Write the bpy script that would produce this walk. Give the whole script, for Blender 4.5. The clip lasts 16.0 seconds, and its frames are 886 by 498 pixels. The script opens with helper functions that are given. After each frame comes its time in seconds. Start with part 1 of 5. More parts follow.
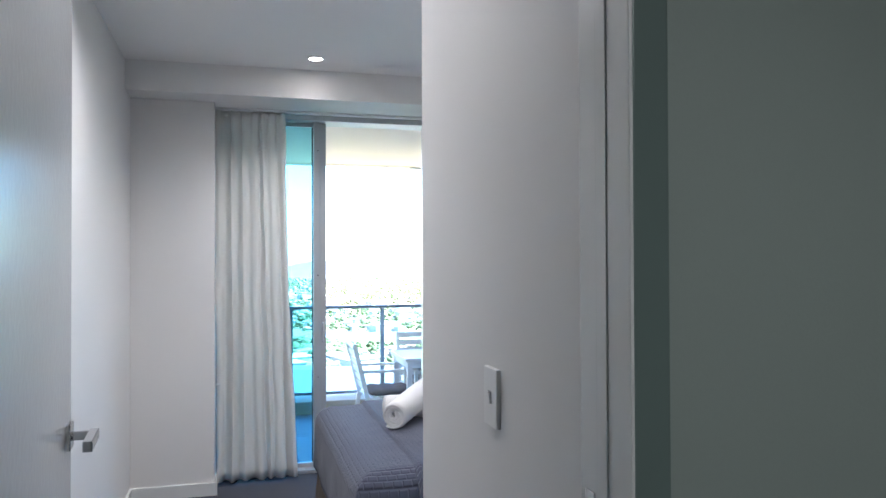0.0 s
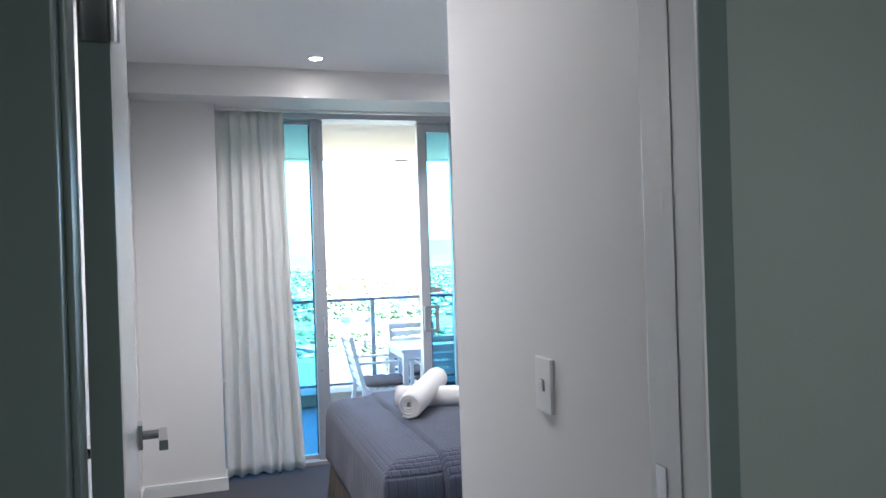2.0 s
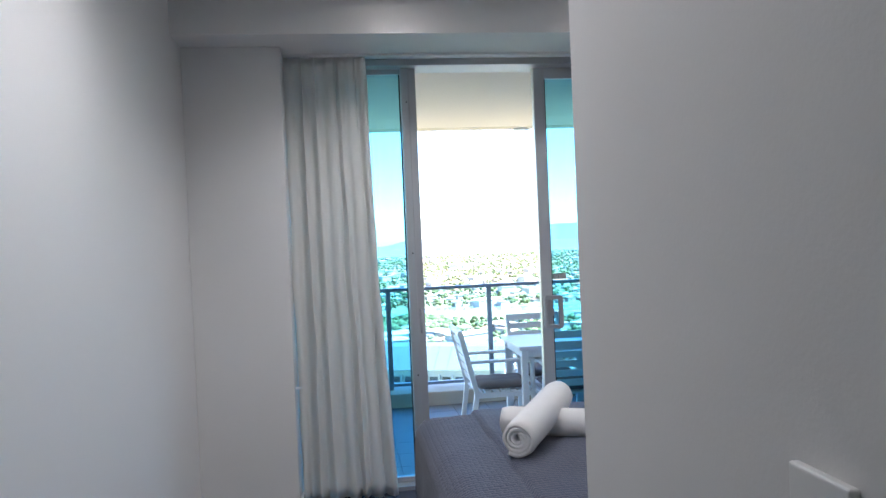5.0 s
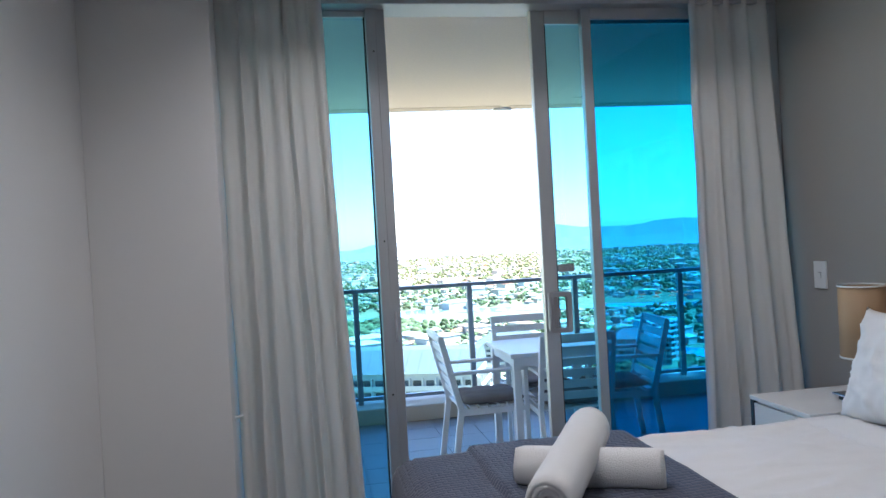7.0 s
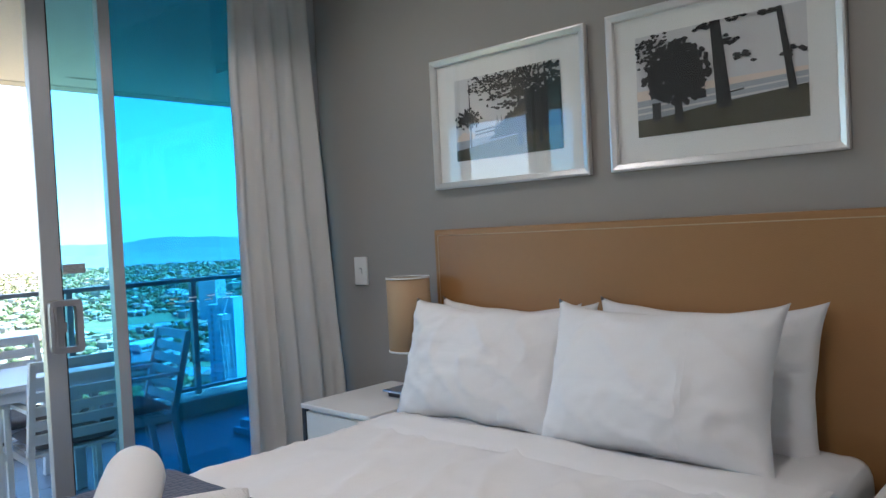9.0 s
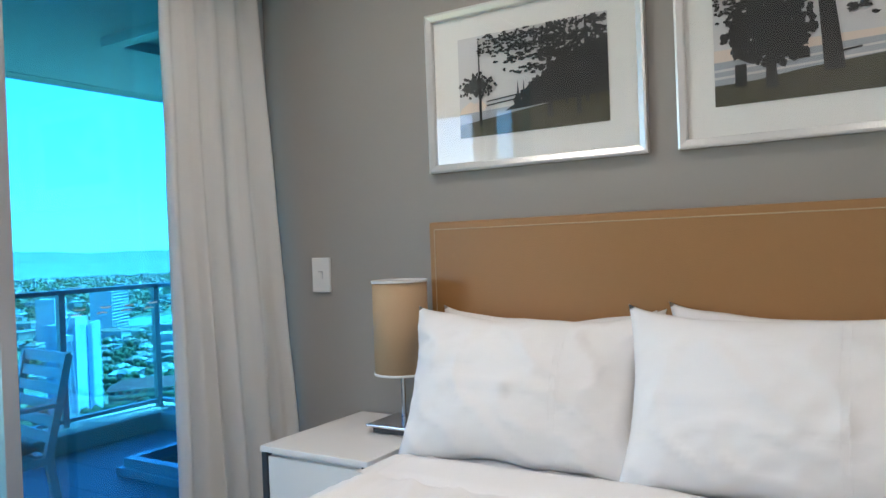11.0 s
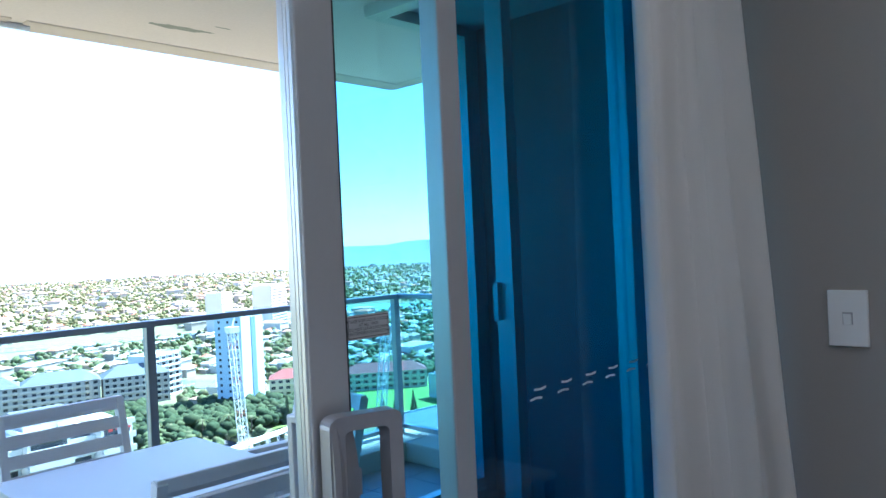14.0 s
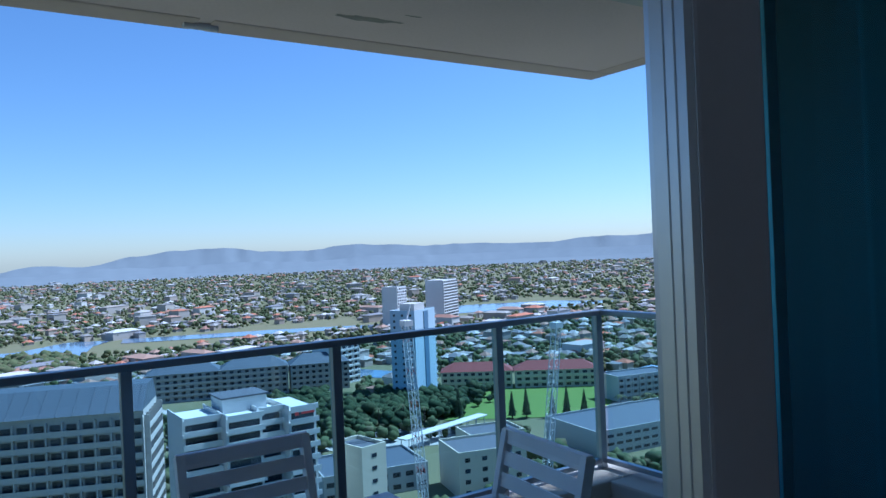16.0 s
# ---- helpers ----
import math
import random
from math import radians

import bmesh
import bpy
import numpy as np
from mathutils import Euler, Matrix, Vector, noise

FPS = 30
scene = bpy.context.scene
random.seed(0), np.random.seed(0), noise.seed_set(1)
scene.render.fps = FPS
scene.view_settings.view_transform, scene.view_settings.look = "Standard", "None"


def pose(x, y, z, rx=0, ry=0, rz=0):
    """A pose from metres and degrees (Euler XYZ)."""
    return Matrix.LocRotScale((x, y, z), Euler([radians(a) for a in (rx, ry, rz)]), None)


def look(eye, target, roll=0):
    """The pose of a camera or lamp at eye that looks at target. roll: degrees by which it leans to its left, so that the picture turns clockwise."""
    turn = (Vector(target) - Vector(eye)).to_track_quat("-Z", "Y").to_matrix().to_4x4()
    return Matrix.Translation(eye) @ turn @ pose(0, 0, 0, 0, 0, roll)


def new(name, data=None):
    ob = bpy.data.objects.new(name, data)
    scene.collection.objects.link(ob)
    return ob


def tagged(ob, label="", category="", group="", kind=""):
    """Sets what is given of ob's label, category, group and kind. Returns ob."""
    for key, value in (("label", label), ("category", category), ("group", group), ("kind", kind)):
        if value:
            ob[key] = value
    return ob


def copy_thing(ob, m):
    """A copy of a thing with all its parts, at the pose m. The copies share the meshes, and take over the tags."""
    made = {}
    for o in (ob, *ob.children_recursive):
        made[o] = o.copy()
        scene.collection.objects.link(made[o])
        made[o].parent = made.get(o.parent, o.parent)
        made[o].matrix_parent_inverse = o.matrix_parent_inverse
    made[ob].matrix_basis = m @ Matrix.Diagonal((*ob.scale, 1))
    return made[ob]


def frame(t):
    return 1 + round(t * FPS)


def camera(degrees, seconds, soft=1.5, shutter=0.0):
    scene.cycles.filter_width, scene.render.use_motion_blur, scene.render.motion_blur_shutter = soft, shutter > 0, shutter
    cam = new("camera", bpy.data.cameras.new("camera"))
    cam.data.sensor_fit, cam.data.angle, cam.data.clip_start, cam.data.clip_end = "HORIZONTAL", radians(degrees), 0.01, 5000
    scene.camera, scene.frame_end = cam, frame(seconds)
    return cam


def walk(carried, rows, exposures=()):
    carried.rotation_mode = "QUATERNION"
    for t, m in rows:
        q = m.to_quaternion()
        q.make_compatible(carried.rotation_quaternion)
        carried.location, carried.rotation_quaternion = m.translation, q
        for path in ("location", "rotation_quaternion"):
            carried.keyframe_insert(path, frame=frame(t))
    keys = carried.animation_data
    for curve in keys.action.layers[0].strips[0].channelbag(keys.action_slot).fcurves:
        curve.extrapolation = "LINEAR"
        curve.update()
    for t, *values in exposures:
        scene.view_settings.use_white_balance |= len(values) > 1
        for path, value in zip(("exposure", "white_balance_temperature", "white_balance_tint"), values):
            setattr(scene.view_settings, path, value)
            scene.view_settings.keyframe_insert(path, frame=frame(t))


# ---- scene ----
cam = camera(61.0, 16.0)
PATH = [
    (0, (-0.562, -4.915, 1.351), (-0.033, -2.986, 1.378), -0.2),
    (0.5, (-0.669, -4.95, 1.355), (-0.181, -3.01, 1.375), -0.6),
    (1, (-0.715, -4.963, 1.36), (-0.208, -3.028, 1.37), -1.3),
    (1.5, (-0.735, -4.977, 1.375), (-0.179, -3.056, 1.377), -1.6),
    (2, (-0.753, -4.967, 1.377), (-0.153, -3.059, 1.373), -1.8),
    (2.5, (-0.778, -4.933, 1.4), (-0.153, -3.033, 1.389), -2.0),
    (3, (-0.737, -4.872, 1.374), (-0.105, -2.975, 1.355), -2.3),
    (3.5, (-0.599, -4.704, 1.347), (-0.007, -2.794, 1.316), -2.3),
    (4, (-0.507, -4.484, 1.325), (-0.067, -2.533, 1.293), -2.0),
    (4.5, (-0.46, -4.259, 1.326), (-0.15, -2.284, 1.294), -2.0),
    (4.7, (-0.447, -4.171, 1.334), (-0.169, -2.191, 1.301), -2.1),
    (6.8, (-0.386, -3.272, 1.255), (-0.139, -1.288, 1.228), -3.0),
    (7, (-0.373, -3.221, 1.25), (-0.024, -1.252, 1.221), -3.2),
    (7.5, (-0.339, -3.098, 1.242), (0.382, -1.233, 1.204), -3.3),
    (8, (-0.343, -2.94, 1.209), (0.696, -1.231, 1.165), -3.4),
    (8.5, (-0.302, -2.83, 1.185), (0.965, -1.283, 1.134), -3.4),
    (8.7, (-0.305, -2.783, 1.172), (1.054, -1.316, 1.12), -3.2),
    (10.8, (-0.164, -2.099, 1.102), (1.54, -1.052, 1.078), -2.4),
    (11, (-0.15, -2.024, 1.096), (1.545, -0.962, 1.079), -2.2),
    (11.5, (-0.123, -1.801, 1.126), (1.55, -0.706, 1.096), -2.4),
    (12, (-0.059, -1.592, 1.141), (1.575, -0.44, 1.105), -2.7),
    (12.5, (-0.007, -1.392, 1.146), (1.569, -0.161, 1.117), -2.6),
    (13, (-0.004, -1.194, 1.171), (1.535, 0.083, 1.145), -2.6),
    (13.5, (0.03, -0.961, 1.179), (1.547, 0.342, 1.153), -2.6),
    (14, (0.073, -0.786, 1.194), (1.537, 0.577, 1.18), -2.6),
    (14.5, (0.111, -0.643, 1.212), (1.52, 0.776, 1.202), -2.7),
    (15, (0.143, -0.529, 1.232), (1.521, 0.92, 1.221), -2.8),
    (15.5, (0.236, -0.402, 1.257), (1.535, 1.118, 1.247), -2.9),
    (16, (0.3, -0.276, 1.281), (1.423, 1.379, 1.277), -2.4),
]
walk(cam, [(t, look(eye, target, roll)) for t, eye, target, roll in PATH],
     [(0, 4.25, 5750, 13), (1, 4.45, 5750, 13), (3, 4.45, 5750, 14), (4, 3.85, 5750, 13), (4.5, 3.75, 5750, 13), (7, 3.3, 5800, 14), (8, 3.15, 5900, 14), (8.7, 3.3, 6050, 14), (11, 3.95, 6450, 13), (12.5, 3.7, 6200, 13), (13.5, 3.3, 5600, 14), (14.5, 2.35, 5200, 12), (15.0, 1.4, 4750, 10), (15.5, 0.9, 4650, 10), (16, 0.6, 4600, 10)])

# ---- world, sun, lamps ----
world = bpy.data.worlds.new("world")
scene.world = world
world.use_nodes = True
wn = world.node_tree.nodes
sky = wn.new("ShaderNodeTexSky")
sky.sky_type = "NISHITA"
sky.sun_disc = False
sky.sun_elevation = radians(56)
sky.sun_rotation = radians(97)
sky.altitude = 80
sky.air_density = 1.0
sky.dust_density = 0.35
sky.ozone_density = 3.5
wn["Background"].inputs["Strength"].default_value = 0.08
world.node_tree.links.new(sky.outputs["Color"], wn["Background"].inputs["Color"])

sun = new("sun", bpy.data.lights.new("sun", "SUN"))
sun.data.energy = 5.0
sun.data.angle = radians(0.5)
sun.data.color = (1.0, 0.94, 0.87)
sun_way = Vector((math.sin(radians(97)) * math.cos(radians(56)), math.cos(radians(97)) * math.cos(radians(56)), math.sin(radians(56))))
sun.matrix_world = look(sun_way * 50, (0, 0, 0))


# ---- materials ----
def material(name, colour, rough=0.6, metal=0.0, second=None, grain=40.0, amount=0.5, bump=0.0, bump_scale=None, patch=2.0, spec=0.5, vary=0.0, coat=0.0, sheen=0.0):
    """A surface with grain and larger patches between two close colours, and fine relief."""
    m = bpy.data.materials.new(name)
    m.use_nodes = True
    n, l = m.node_tree.nodes, m.node_tree.links
    b = n["Principled BSDF"]
    b.inputs["Roughness"].default_value = rough
    b.inputs["Metallic"].default_value = metal
    b.inputs["Specular IOR Level"].default_value = spec
    b.inputs["Coat Weight"].default_value = coat
    b.inputs["Sheen Weight"].default_value = sheen
    second = second or tuple(c * 0.86 for c in colour)
    tc = n.new("ShaderNodeTexCoord")
    fine, large, mix, mean = n.new("ShaderNodeTexNoise"), n.new("ShaderNodeTexNoise"), n.new("ShaderNodeMix"), n.new("ShaderNodeMath")
    fine.inputs["Scale"].default_value, large.inputs["Scale"].default_value = grain, patch
    fine.inputs["Detail"].default_value = 4
    for t in (fine, large):
        l.new(tc.outputs["Object"], t.inputs["Vector"])
    mean.operation = "MULTIPLY_ADD"
    mean.inputs[1].default_value = amount
    l.new(fine.outputs["Fac"], mean.inputs[0])
    half = n.new("ShaderNodeMath")
    half.operation = "MULTIPLY"
    half.inputs[1].default_value = 1 - amount
    l.new(large.outputs["Fac"], half.inputs[0])
    l.new(half.outputs[0], mean.inputs[2])
    mix.data_type = "RGBA"
    mix.inputs["A"].default_value, mix.inputs["B"].default_value = (*colour, 1), (*second, 1)
    l.new(mean.outputs[0], mix.inputs["Factor"])
    out = mix.outputs["Result"]
    if vary:
        info, hsv, add = n.new("ShaderNodeObjectInfo"), n.new("ShaderNodeHueSaturation"), n.new("ShaderNodeMapRange")
        add.inputs["To Min"].default_value, add.inputs["To Max"].default_value = 1 - vary, 1 + vary
        l.new(info.outputs["Random"], add.inputs["Value"])
        l.new(add.outputs["Result"], hsv.inputs["Value"])
        l.new(out, hsv.inputs["Color"])
        out = hsv.outputs["Color"]
    l.new(out, b.inputs["Base Color"])
    if bump:
        relief, bp = n.new("ShaderNodeTexNoise"), n.new("ShaderNodeBump")
        relief.inputs["Scale"].default_value = bump_scale or grain
        relief.inputs["Detail"].default_value = 5
        bp.inputs["Strength"].default_value, bp.inputs["Distance"].default_value = bump, 0.004
        l.new(tc.outputs["Object"], relief.inputs["Vector"])
        l.new(relief.outputs["Fac"], bp.inputs["Height"])
        l.new(bp.outputs["Normal"], b.inputs["Normal"])
    return m


def island_material(name, colours, rough=0.9, leafy=0.0):
    """A surface whose joined pieces each take one of several colours."""
    m = bpy.data.materials.new(name)
    m.use_nodes = True
    n, l = m.node_tree.nodes, m.node_tree.links
    geo, ramp = n.new("ShaderNodeNewGeometry"), n.new("ShaderNodeValToRGB")
    ramp.color_ramp.interpolation = "CONSTANT"
    el = ramp.color_ramp.elements
    el[0].position, el[0].color = 0, (*colours[0], 1)
    el[1].position, el[1].color = 1 / len(colours), (*colours[1], 1)
    for i, c in enumerate(colours[2:], 2):
        el.new(i / len(colours)).color = (*c, 1)
    l.new(geo.outputs["Random Per Island"], ramp.inputs["Fac"])
    l.new(ramp.outputs["Color"], n["Principled BSDF"].inputs["Base Color"])
    n["Principled BSDF"].inputs["Roughness"].default_value = rough
    n["Principled BSDF"].inputs["Specular IOR Level"].default_value = 0.2
    if leafy:
        thin, both = n.new("ShaderNodeBsdfTranslucent"), n.new("ShaderNodeMixShader")
        both.inputs[0].default_value = leafy
        l.new(ramp.outputs["Color"], thin.inputs["Color"])
        l.new(n["Principled BSDF"].outputs[0], both.inputs[1])
        l.new(thin.outputs[0], both.inputs[2])
        l.new(both.outputs[0], n["Material Output"].inputs["Surface"])
    return m


def glass_material(name, tint, gloss=0.03, fade=1.0):
    """Clear pane: tinted see-through with Fresnel gloss."""
    m = bpy.data.materials.new(name)
    m.use_nodes = True
    n, l = m.node_tree.nodes, m.node_tree.links
    n.remove(n["Principled BSDF"])
    clear, shine, mix, fr, rise, low = n.new("ShaderNodeBsdfTransparent"), n.new("ShaderNodeBsdfGlossy"), n.new("ShaderNodeMixShader"), n.new("ShaderNodeLayerWeight"), n.new("ShaderNodeMath"), n.new("ShaderNodeMath")
    clear.inputs["Color"].default_value = (*tint, 1)
    shine.inputs["Roughness"].default_value = 0.01
    shine.inputs["Color"].default_value = (fade, fade, fade, 1)
    fr.inputs["Blend"].default_value = 0.5
    rise.operation, rise.inputs[1].default_value = "POWER", 4.5
    low.operation, low.inputs[1].default_value, low.inputs[2].default_value = "MULTIPLY_ADD", 0.75, gloss
    l.new(fr.outputs["Facing"], rise.inputs[0])
    l.new(rise.outputs[0], low.inputs[0])
    l.new(low.outputs[0], mix.inputs[0])
    l.new(clear.outputs[0], mix.inputs[1])
    l.new(shine.outputs[0], mix.inputs[2])
    l.new(mix.outputs[0], n["Material Output"].inputs["Surface"])
    return m


def glow_material(name, colour, strength):
    m = bpy.data.materials.new(name)
    m.use_nodes = True
    b = m.node_tree.nodes["Principled BSDF"]
    b.inputs["Base Color"].default_value = (*colour, 1)
    b.inputs["Emission Color"].default_value = (*colour, 1)
    b.inputs["Emission Strength"].default_value = strength
    return m


white_wall = material("white_wall", (0.72, 0.71, 0.70), 0.65, bump=0.08, grain=180, amount=0.3, second=(0.68, 0.67, 0.66))
taupe_wall = material("taupe_wall", (0.33, 0.305, 0.28), 0.7, bump=0.1, grain=180, amount=0.3, second=(0.30, 0.28, 0.26))
hall_wall = material("hall_wall", (0.285, 0.335, 0.305), 0.6, bump=0.08, grain=160, amount=0.3)
ceiling_paint = material("ceiling_paint", (0.80, 0.79, 0.77), 0.8, bump=0.05, grain=120, amount=0.3, second=(0.77, 0.76, 0.75))
gloss_paint = material("gloss_paint", (0.66, 0.67, 0.67), 0.16, bump=0.12, bump_scale=55, grain=60, amount=0.3, second=(0.63, 0.64, 0.64))
trim_paint = material("trim_paint", (0.68, 0.69, 0.68), 0.25, grain=40, amount=0.3, second=(0.64, 0.65, 0.64))
# white trim again, darkened in colour for parts facing the dim hall
shaded_trim = material("shaded_trim_gloss", (0.14, 0.185, 0.172), 0.3, grain=40, amount=0.3, second=(0.12, 0.165, 0.152))
carpet_mat = material("carpet", (0.10, 0.105, 0.125), 0.95, bump=0.9, grain=300, bump_scale=260, second=(0.045, 0.05, 0.065), amount=0.8, spec=0.1)
aluminium = material("aluminium", (0.52, 0.53, 0.55), 0.42, 0.55, grain=120, amount=0.5, second=(0.47, 0.48, 0.50))
nose_metal = material("satin_aluminium", (0.62, 0.63, 0.65), 0.3, 0.6, grain=120, amount=0.5, second=(0.56, 0.57, 0.59))
rail_metal = material("rail_metal", (0.30, 0.33, 0.37), 0.35, 0.6, grain=60, second=(0.25, 0.28, 0.32))
chrome = material("chrome", (0.62, 0.62, 0.63), 0.14, 1.0, grain=90, second=(0.55, 0.55, 0.56))
dark_metal = material("dark_metal", (0.05, 0.05, 0.06), 0.4, 0.5, grain=60)
white_plastic = material("white_plastic", (0.80, 0.80, 0.79), 0.35, grain=20, amount=0.2)
grey_plastic = material("grey_plastic", (0.32, 0.32, 0.33), 0.4, grain=20)
black_rubber = material("black_rubber", (0.02, 0.02, 0.022), 0.7, grain=60)
curtain_mat = material("curtain_cloth", (0.82, 0.80, 0.765), 0.85, bump=0.35, grain=420, bump_scale=500, amount=0.4, sheen=0.2, second=(0.75, 0.735, 0.705))
cn, cl = curtain_mat.node_tree.nodes, curtain_mat.node_tree.links
thin_side, woven = cn.new("ShaderNodeBsdfTranslucent"), cn.new("ShaderNodeMixShader")
thin_side.inputs["Color"].default_value = (0.80, 0.78, 0.74, 1)
woven.inputs[0].default_value = 0.22
cl.new(cn["Principled BSDF"].outputs[0], woven.inputs[1])
cl.new(thin_side.outputs[0], woven.inputs[2])
cl.new(woven.outputs[0], cn["Material Output"].inputs["Surface"])
sheet_mat = material("white_linen", (0.78, 0.775, 0.775), 0.8, bump=0.15, grain=500, bump_scale=500, amount=0.3, second=(0.73, 0.725, 0.73))
def crease_bump(m, scales, distance, strength):
    """Long soft creases added to a cloth by ridged, stretched noise."""
    n, l = m.node_tree.nodes, m.node_tree.links
    b = n["Principled BSDF"]
    weave = b.inputs["Normal"].links[0].from_node
    tc = n.new("ShaderNodeTexCoord")
    prev = None
    for k, sc in enumerate(scales):
        mp, tx, off, ab, pw = n.new("ShaderNodeMapping"), n.new("ShaderNodeTexNoise"), n.new("ShaderNodeMath"), n.new("ShaderNodeMath"), n.new("ShaderNodeMath")
        mp.inputs["Scale"].default_value = sc
        mp.inputs["Rotation"].default_value = (0, 0, 0.35 - 0.8 * k)
        tx.inputs["Scale"].default_value, tx.inputs["Detail"].default_value, tx.inputs["Distortion"].default_value = 1.0, 2, 0.5
        off.operation, off.inputs[1].default_value = "SUBTRACT", 0.5
        ab.operation = "ABSOLUTE"
        pw.operation, pw.inputs[1].default_value = "POWER", 0.6
        bp = n.new("ShaderNodeBump")
        bp.inputs["Strength"].default_value, bp.inputs["Distance"].default_value = strength, distance
        bp.invert = True
        l.new(tc.outputs["Object"], mp.inputs["Vector"])
        l.new(mp.outputs["Vector"], tx.inputs["Vector"])
        l.new(tx.outputs["Fac"], off.inputs[0])
        l.new(off.outputs[0], ab.inputs[0])
        l.new(ab.outputs[0], pw.inputs[0])
        l.new(pw.outputs[0], bp.inputs["Height"])
        l.new((prev or weave).outputs["Normal"], bp.inputs["Normal"])
        prev = bp
    l.new(prev.outputs["Normal"], b.inputs["Normal"])


crease_bump(sheet_mat, ((2.0, 16.0, 5.0),), 0.008, 0.16)
towel_mat = material("towel_cloth", (0.84, 0.83, 0.82), 0.95, bump=1.0, grain=350, bump_scale=320, amount=0.5, sheen=0.3, second=(0.76, 0.75, 0.75))
skirt_mat = material("taupe_cloth", (0.23, 0.19, 0.16), 0.9, bump=0.3, grain=300, second=(0.19, 0.16, 0.13))
headboard_mat = material("tan_leather", (0.36, 0.185, 0.070), 0.42, bump=0.25, grain=35, bump_scale=260, amount=0.35, second=(0.31, 0.155, 0.055))
piping_mat = material("cream_piping", (0.52, 0.38, 0.23), 0.6)
shade_mat = material("tan_shade_cloth", (0.46, 0.315, 0.19), 0.85, bump=0.5, grain=260, bump_scale=300, second=(0.40, 0.27, 0.155))
nightstand_mat = material("white_lacquer", (0.74, 0.735, 0.72), 0.35, grain=60, amount=0.4, second=(0.70, 0.695, 0.68))
silver_frame = material("silver_frame", (0.76, 0.75, 0.73), 0.33, 0.6, grain=140, second=(0.68, 0.67, 0.66))
mat_board = material("mat_board", (0.80, 0.79, 0.76), 0.9, grain=200, amount=0.3, second=(0.78, 0.77, 0.74))
tile_mat = material("grey_stone_tile", (0.165, 0.168, 0.18), 0.45, bump=0.3, grain=25, bump_scale=60, second=(0.125, 0.13, 0.14), vary=0.10)
grout_mat = material("grout", (0.085, 0.085, 0.09), 0.9)
kerb_mat = material("cream_render", (0.52, 0.48, 0.41), 0.8, bump=0.4, grain=90, patch=1.0, second=(0.44, 0.40, 0.34))
soffit_mat = material("soffit_render", (0.79, 0.675, 0.675), 0.9, bump=0.3, grain=60, patch=0.8, second=(0.60, 0.51, 0.51))
# warm bounce light along the slab edge is put into this colour
soffit_edge = material("soffit_edge_warm_bounce", (0.62, 0.52, 0.49), 0.85, bump=0.2, grain=60, second=(0.55, 0.46, 0.435))
mould_mat = material("soffit_stain", (0.16, 0.155, 0.15), 0.9, grain=30, second=(0.42, 0.40, 0.38))
white_powder = material("white_powder_coat", (0.80, 0.81, 0.83), 0.4, 0.0, grain=80, second=(0.76, 0.77, 0.79))
table_mat = material("white_table_board", (0.74, 0.74, 0.75), 0.3, grain=50, second=(0.69, 0.69, 0.70))
cushion_mat = material("grey_cushion", (0.20, 0.18, 0.18), 0.95, bump=0.5, grain=300, second=(0.16, 0.145, 0.145))
tinted = glass_material("tinted_glass", (0.48, 0.77, 0.87))
deep_tinted = glass_material("deep_tinted_glass", (0.30, 0.65, 0.81))
clear_glass = glass_material("clear_glass", (1.0, 1.0, 1.0), 0.002)
rail_glass = glass_material("rail_glass", (0.62, 0.86, 0.92), 0.05)
picture_glass = glass_material("picture_glass", (0.97, 0.97, 0.97), 0.06)


def quilt_material():
    """Blue-grey coverlet quilted in small uneven rectangles."""
    m = material("quilted_cotton", (0.082, 0.093, 0.138), 0.9, grain=220, amount=0.5, second=(0.060, 0.069, 0.106), sheen=0.15)
    n, l = m.node_tree.nodes, m.node_tree.links
    tc, br, bp = n.new("ShaderNodeTexCoord"), n.new("ShaderNodeTexBrick"), n.new("ShaderNodeBump")
    br.inputs["Scale"].default_value = 14
    br.inputs["Mortar Size"].default_value = 0.06
    br.inputs["Mortar Smooth"].default_value = 1.0
    br.inputs["Color1"].default_value = br.inputs["Color2"].default_value = (1, 1, 1, 1)
    br.inputs["Mortar"].default_value = (0, 0, 0, 1)
    bp.inputs["Strength"].default_value, bp.inputs["Distance"].default_value = 0.55, 0.012
    l.new(tc.outputs["Object"], br.inputs["Vector"])
    l.new(br.outputs["Color"], bp.inputs["Height"])
    l.new(bp.outputs["Normal"], n["Principled BSDF"].inputs["Normal"])
    return m


quilt_mat = quilt_material()


# ---- mesh helpers ----
def box(bm, x0, x1, y0, y1, z0, z1, turn=None):
    vs = [bm.verts.new((turn @ Vector(p)) if turn else p) for p in ((x0, y0, z0), (x1, y0, z0), (x1, y1, z0), (x0, y1, z0), (x0, y0, z1), (x1, y0, z1), (x1, y1, z1), (x0, y1, z1))]
    for f in ((3, 2, 1, 0), (4, 5, 6, 7), (0, 1, 5, 4), (1, 2, 6, 5), (2, 3, 7, 6), (3, 0, 4, 7)):
        bm.faces.new([vs[i] for i in f])
    return vs


def rod(bm, a, b, r0, r1=None, seg=12):
    """A capped round bar from a to b."""
    a, b = Vector(a), Vector(b)
    r1 = r0 if r1 is None else r1
    q = (b - a).to_track_quat("Z", "Y")
    rings = [[bm.verts.new(c + q @ Vector((r * math.cos(2 * math.pi * i / seg), r * math.sin(2 * math.pi * i / seg), 0))) for i in range(seg)] for c, r in ((a, r0), (b, r1))]
    for i in range(seg):
        bm.faces.new((rings[0][i], rings[0][(i + 1) % seg], rings[1][(i + 1) % seg], rings[1][i]))
    bm.faces.new(rings[0][::-1])
    bm.faces.new(rings[1])


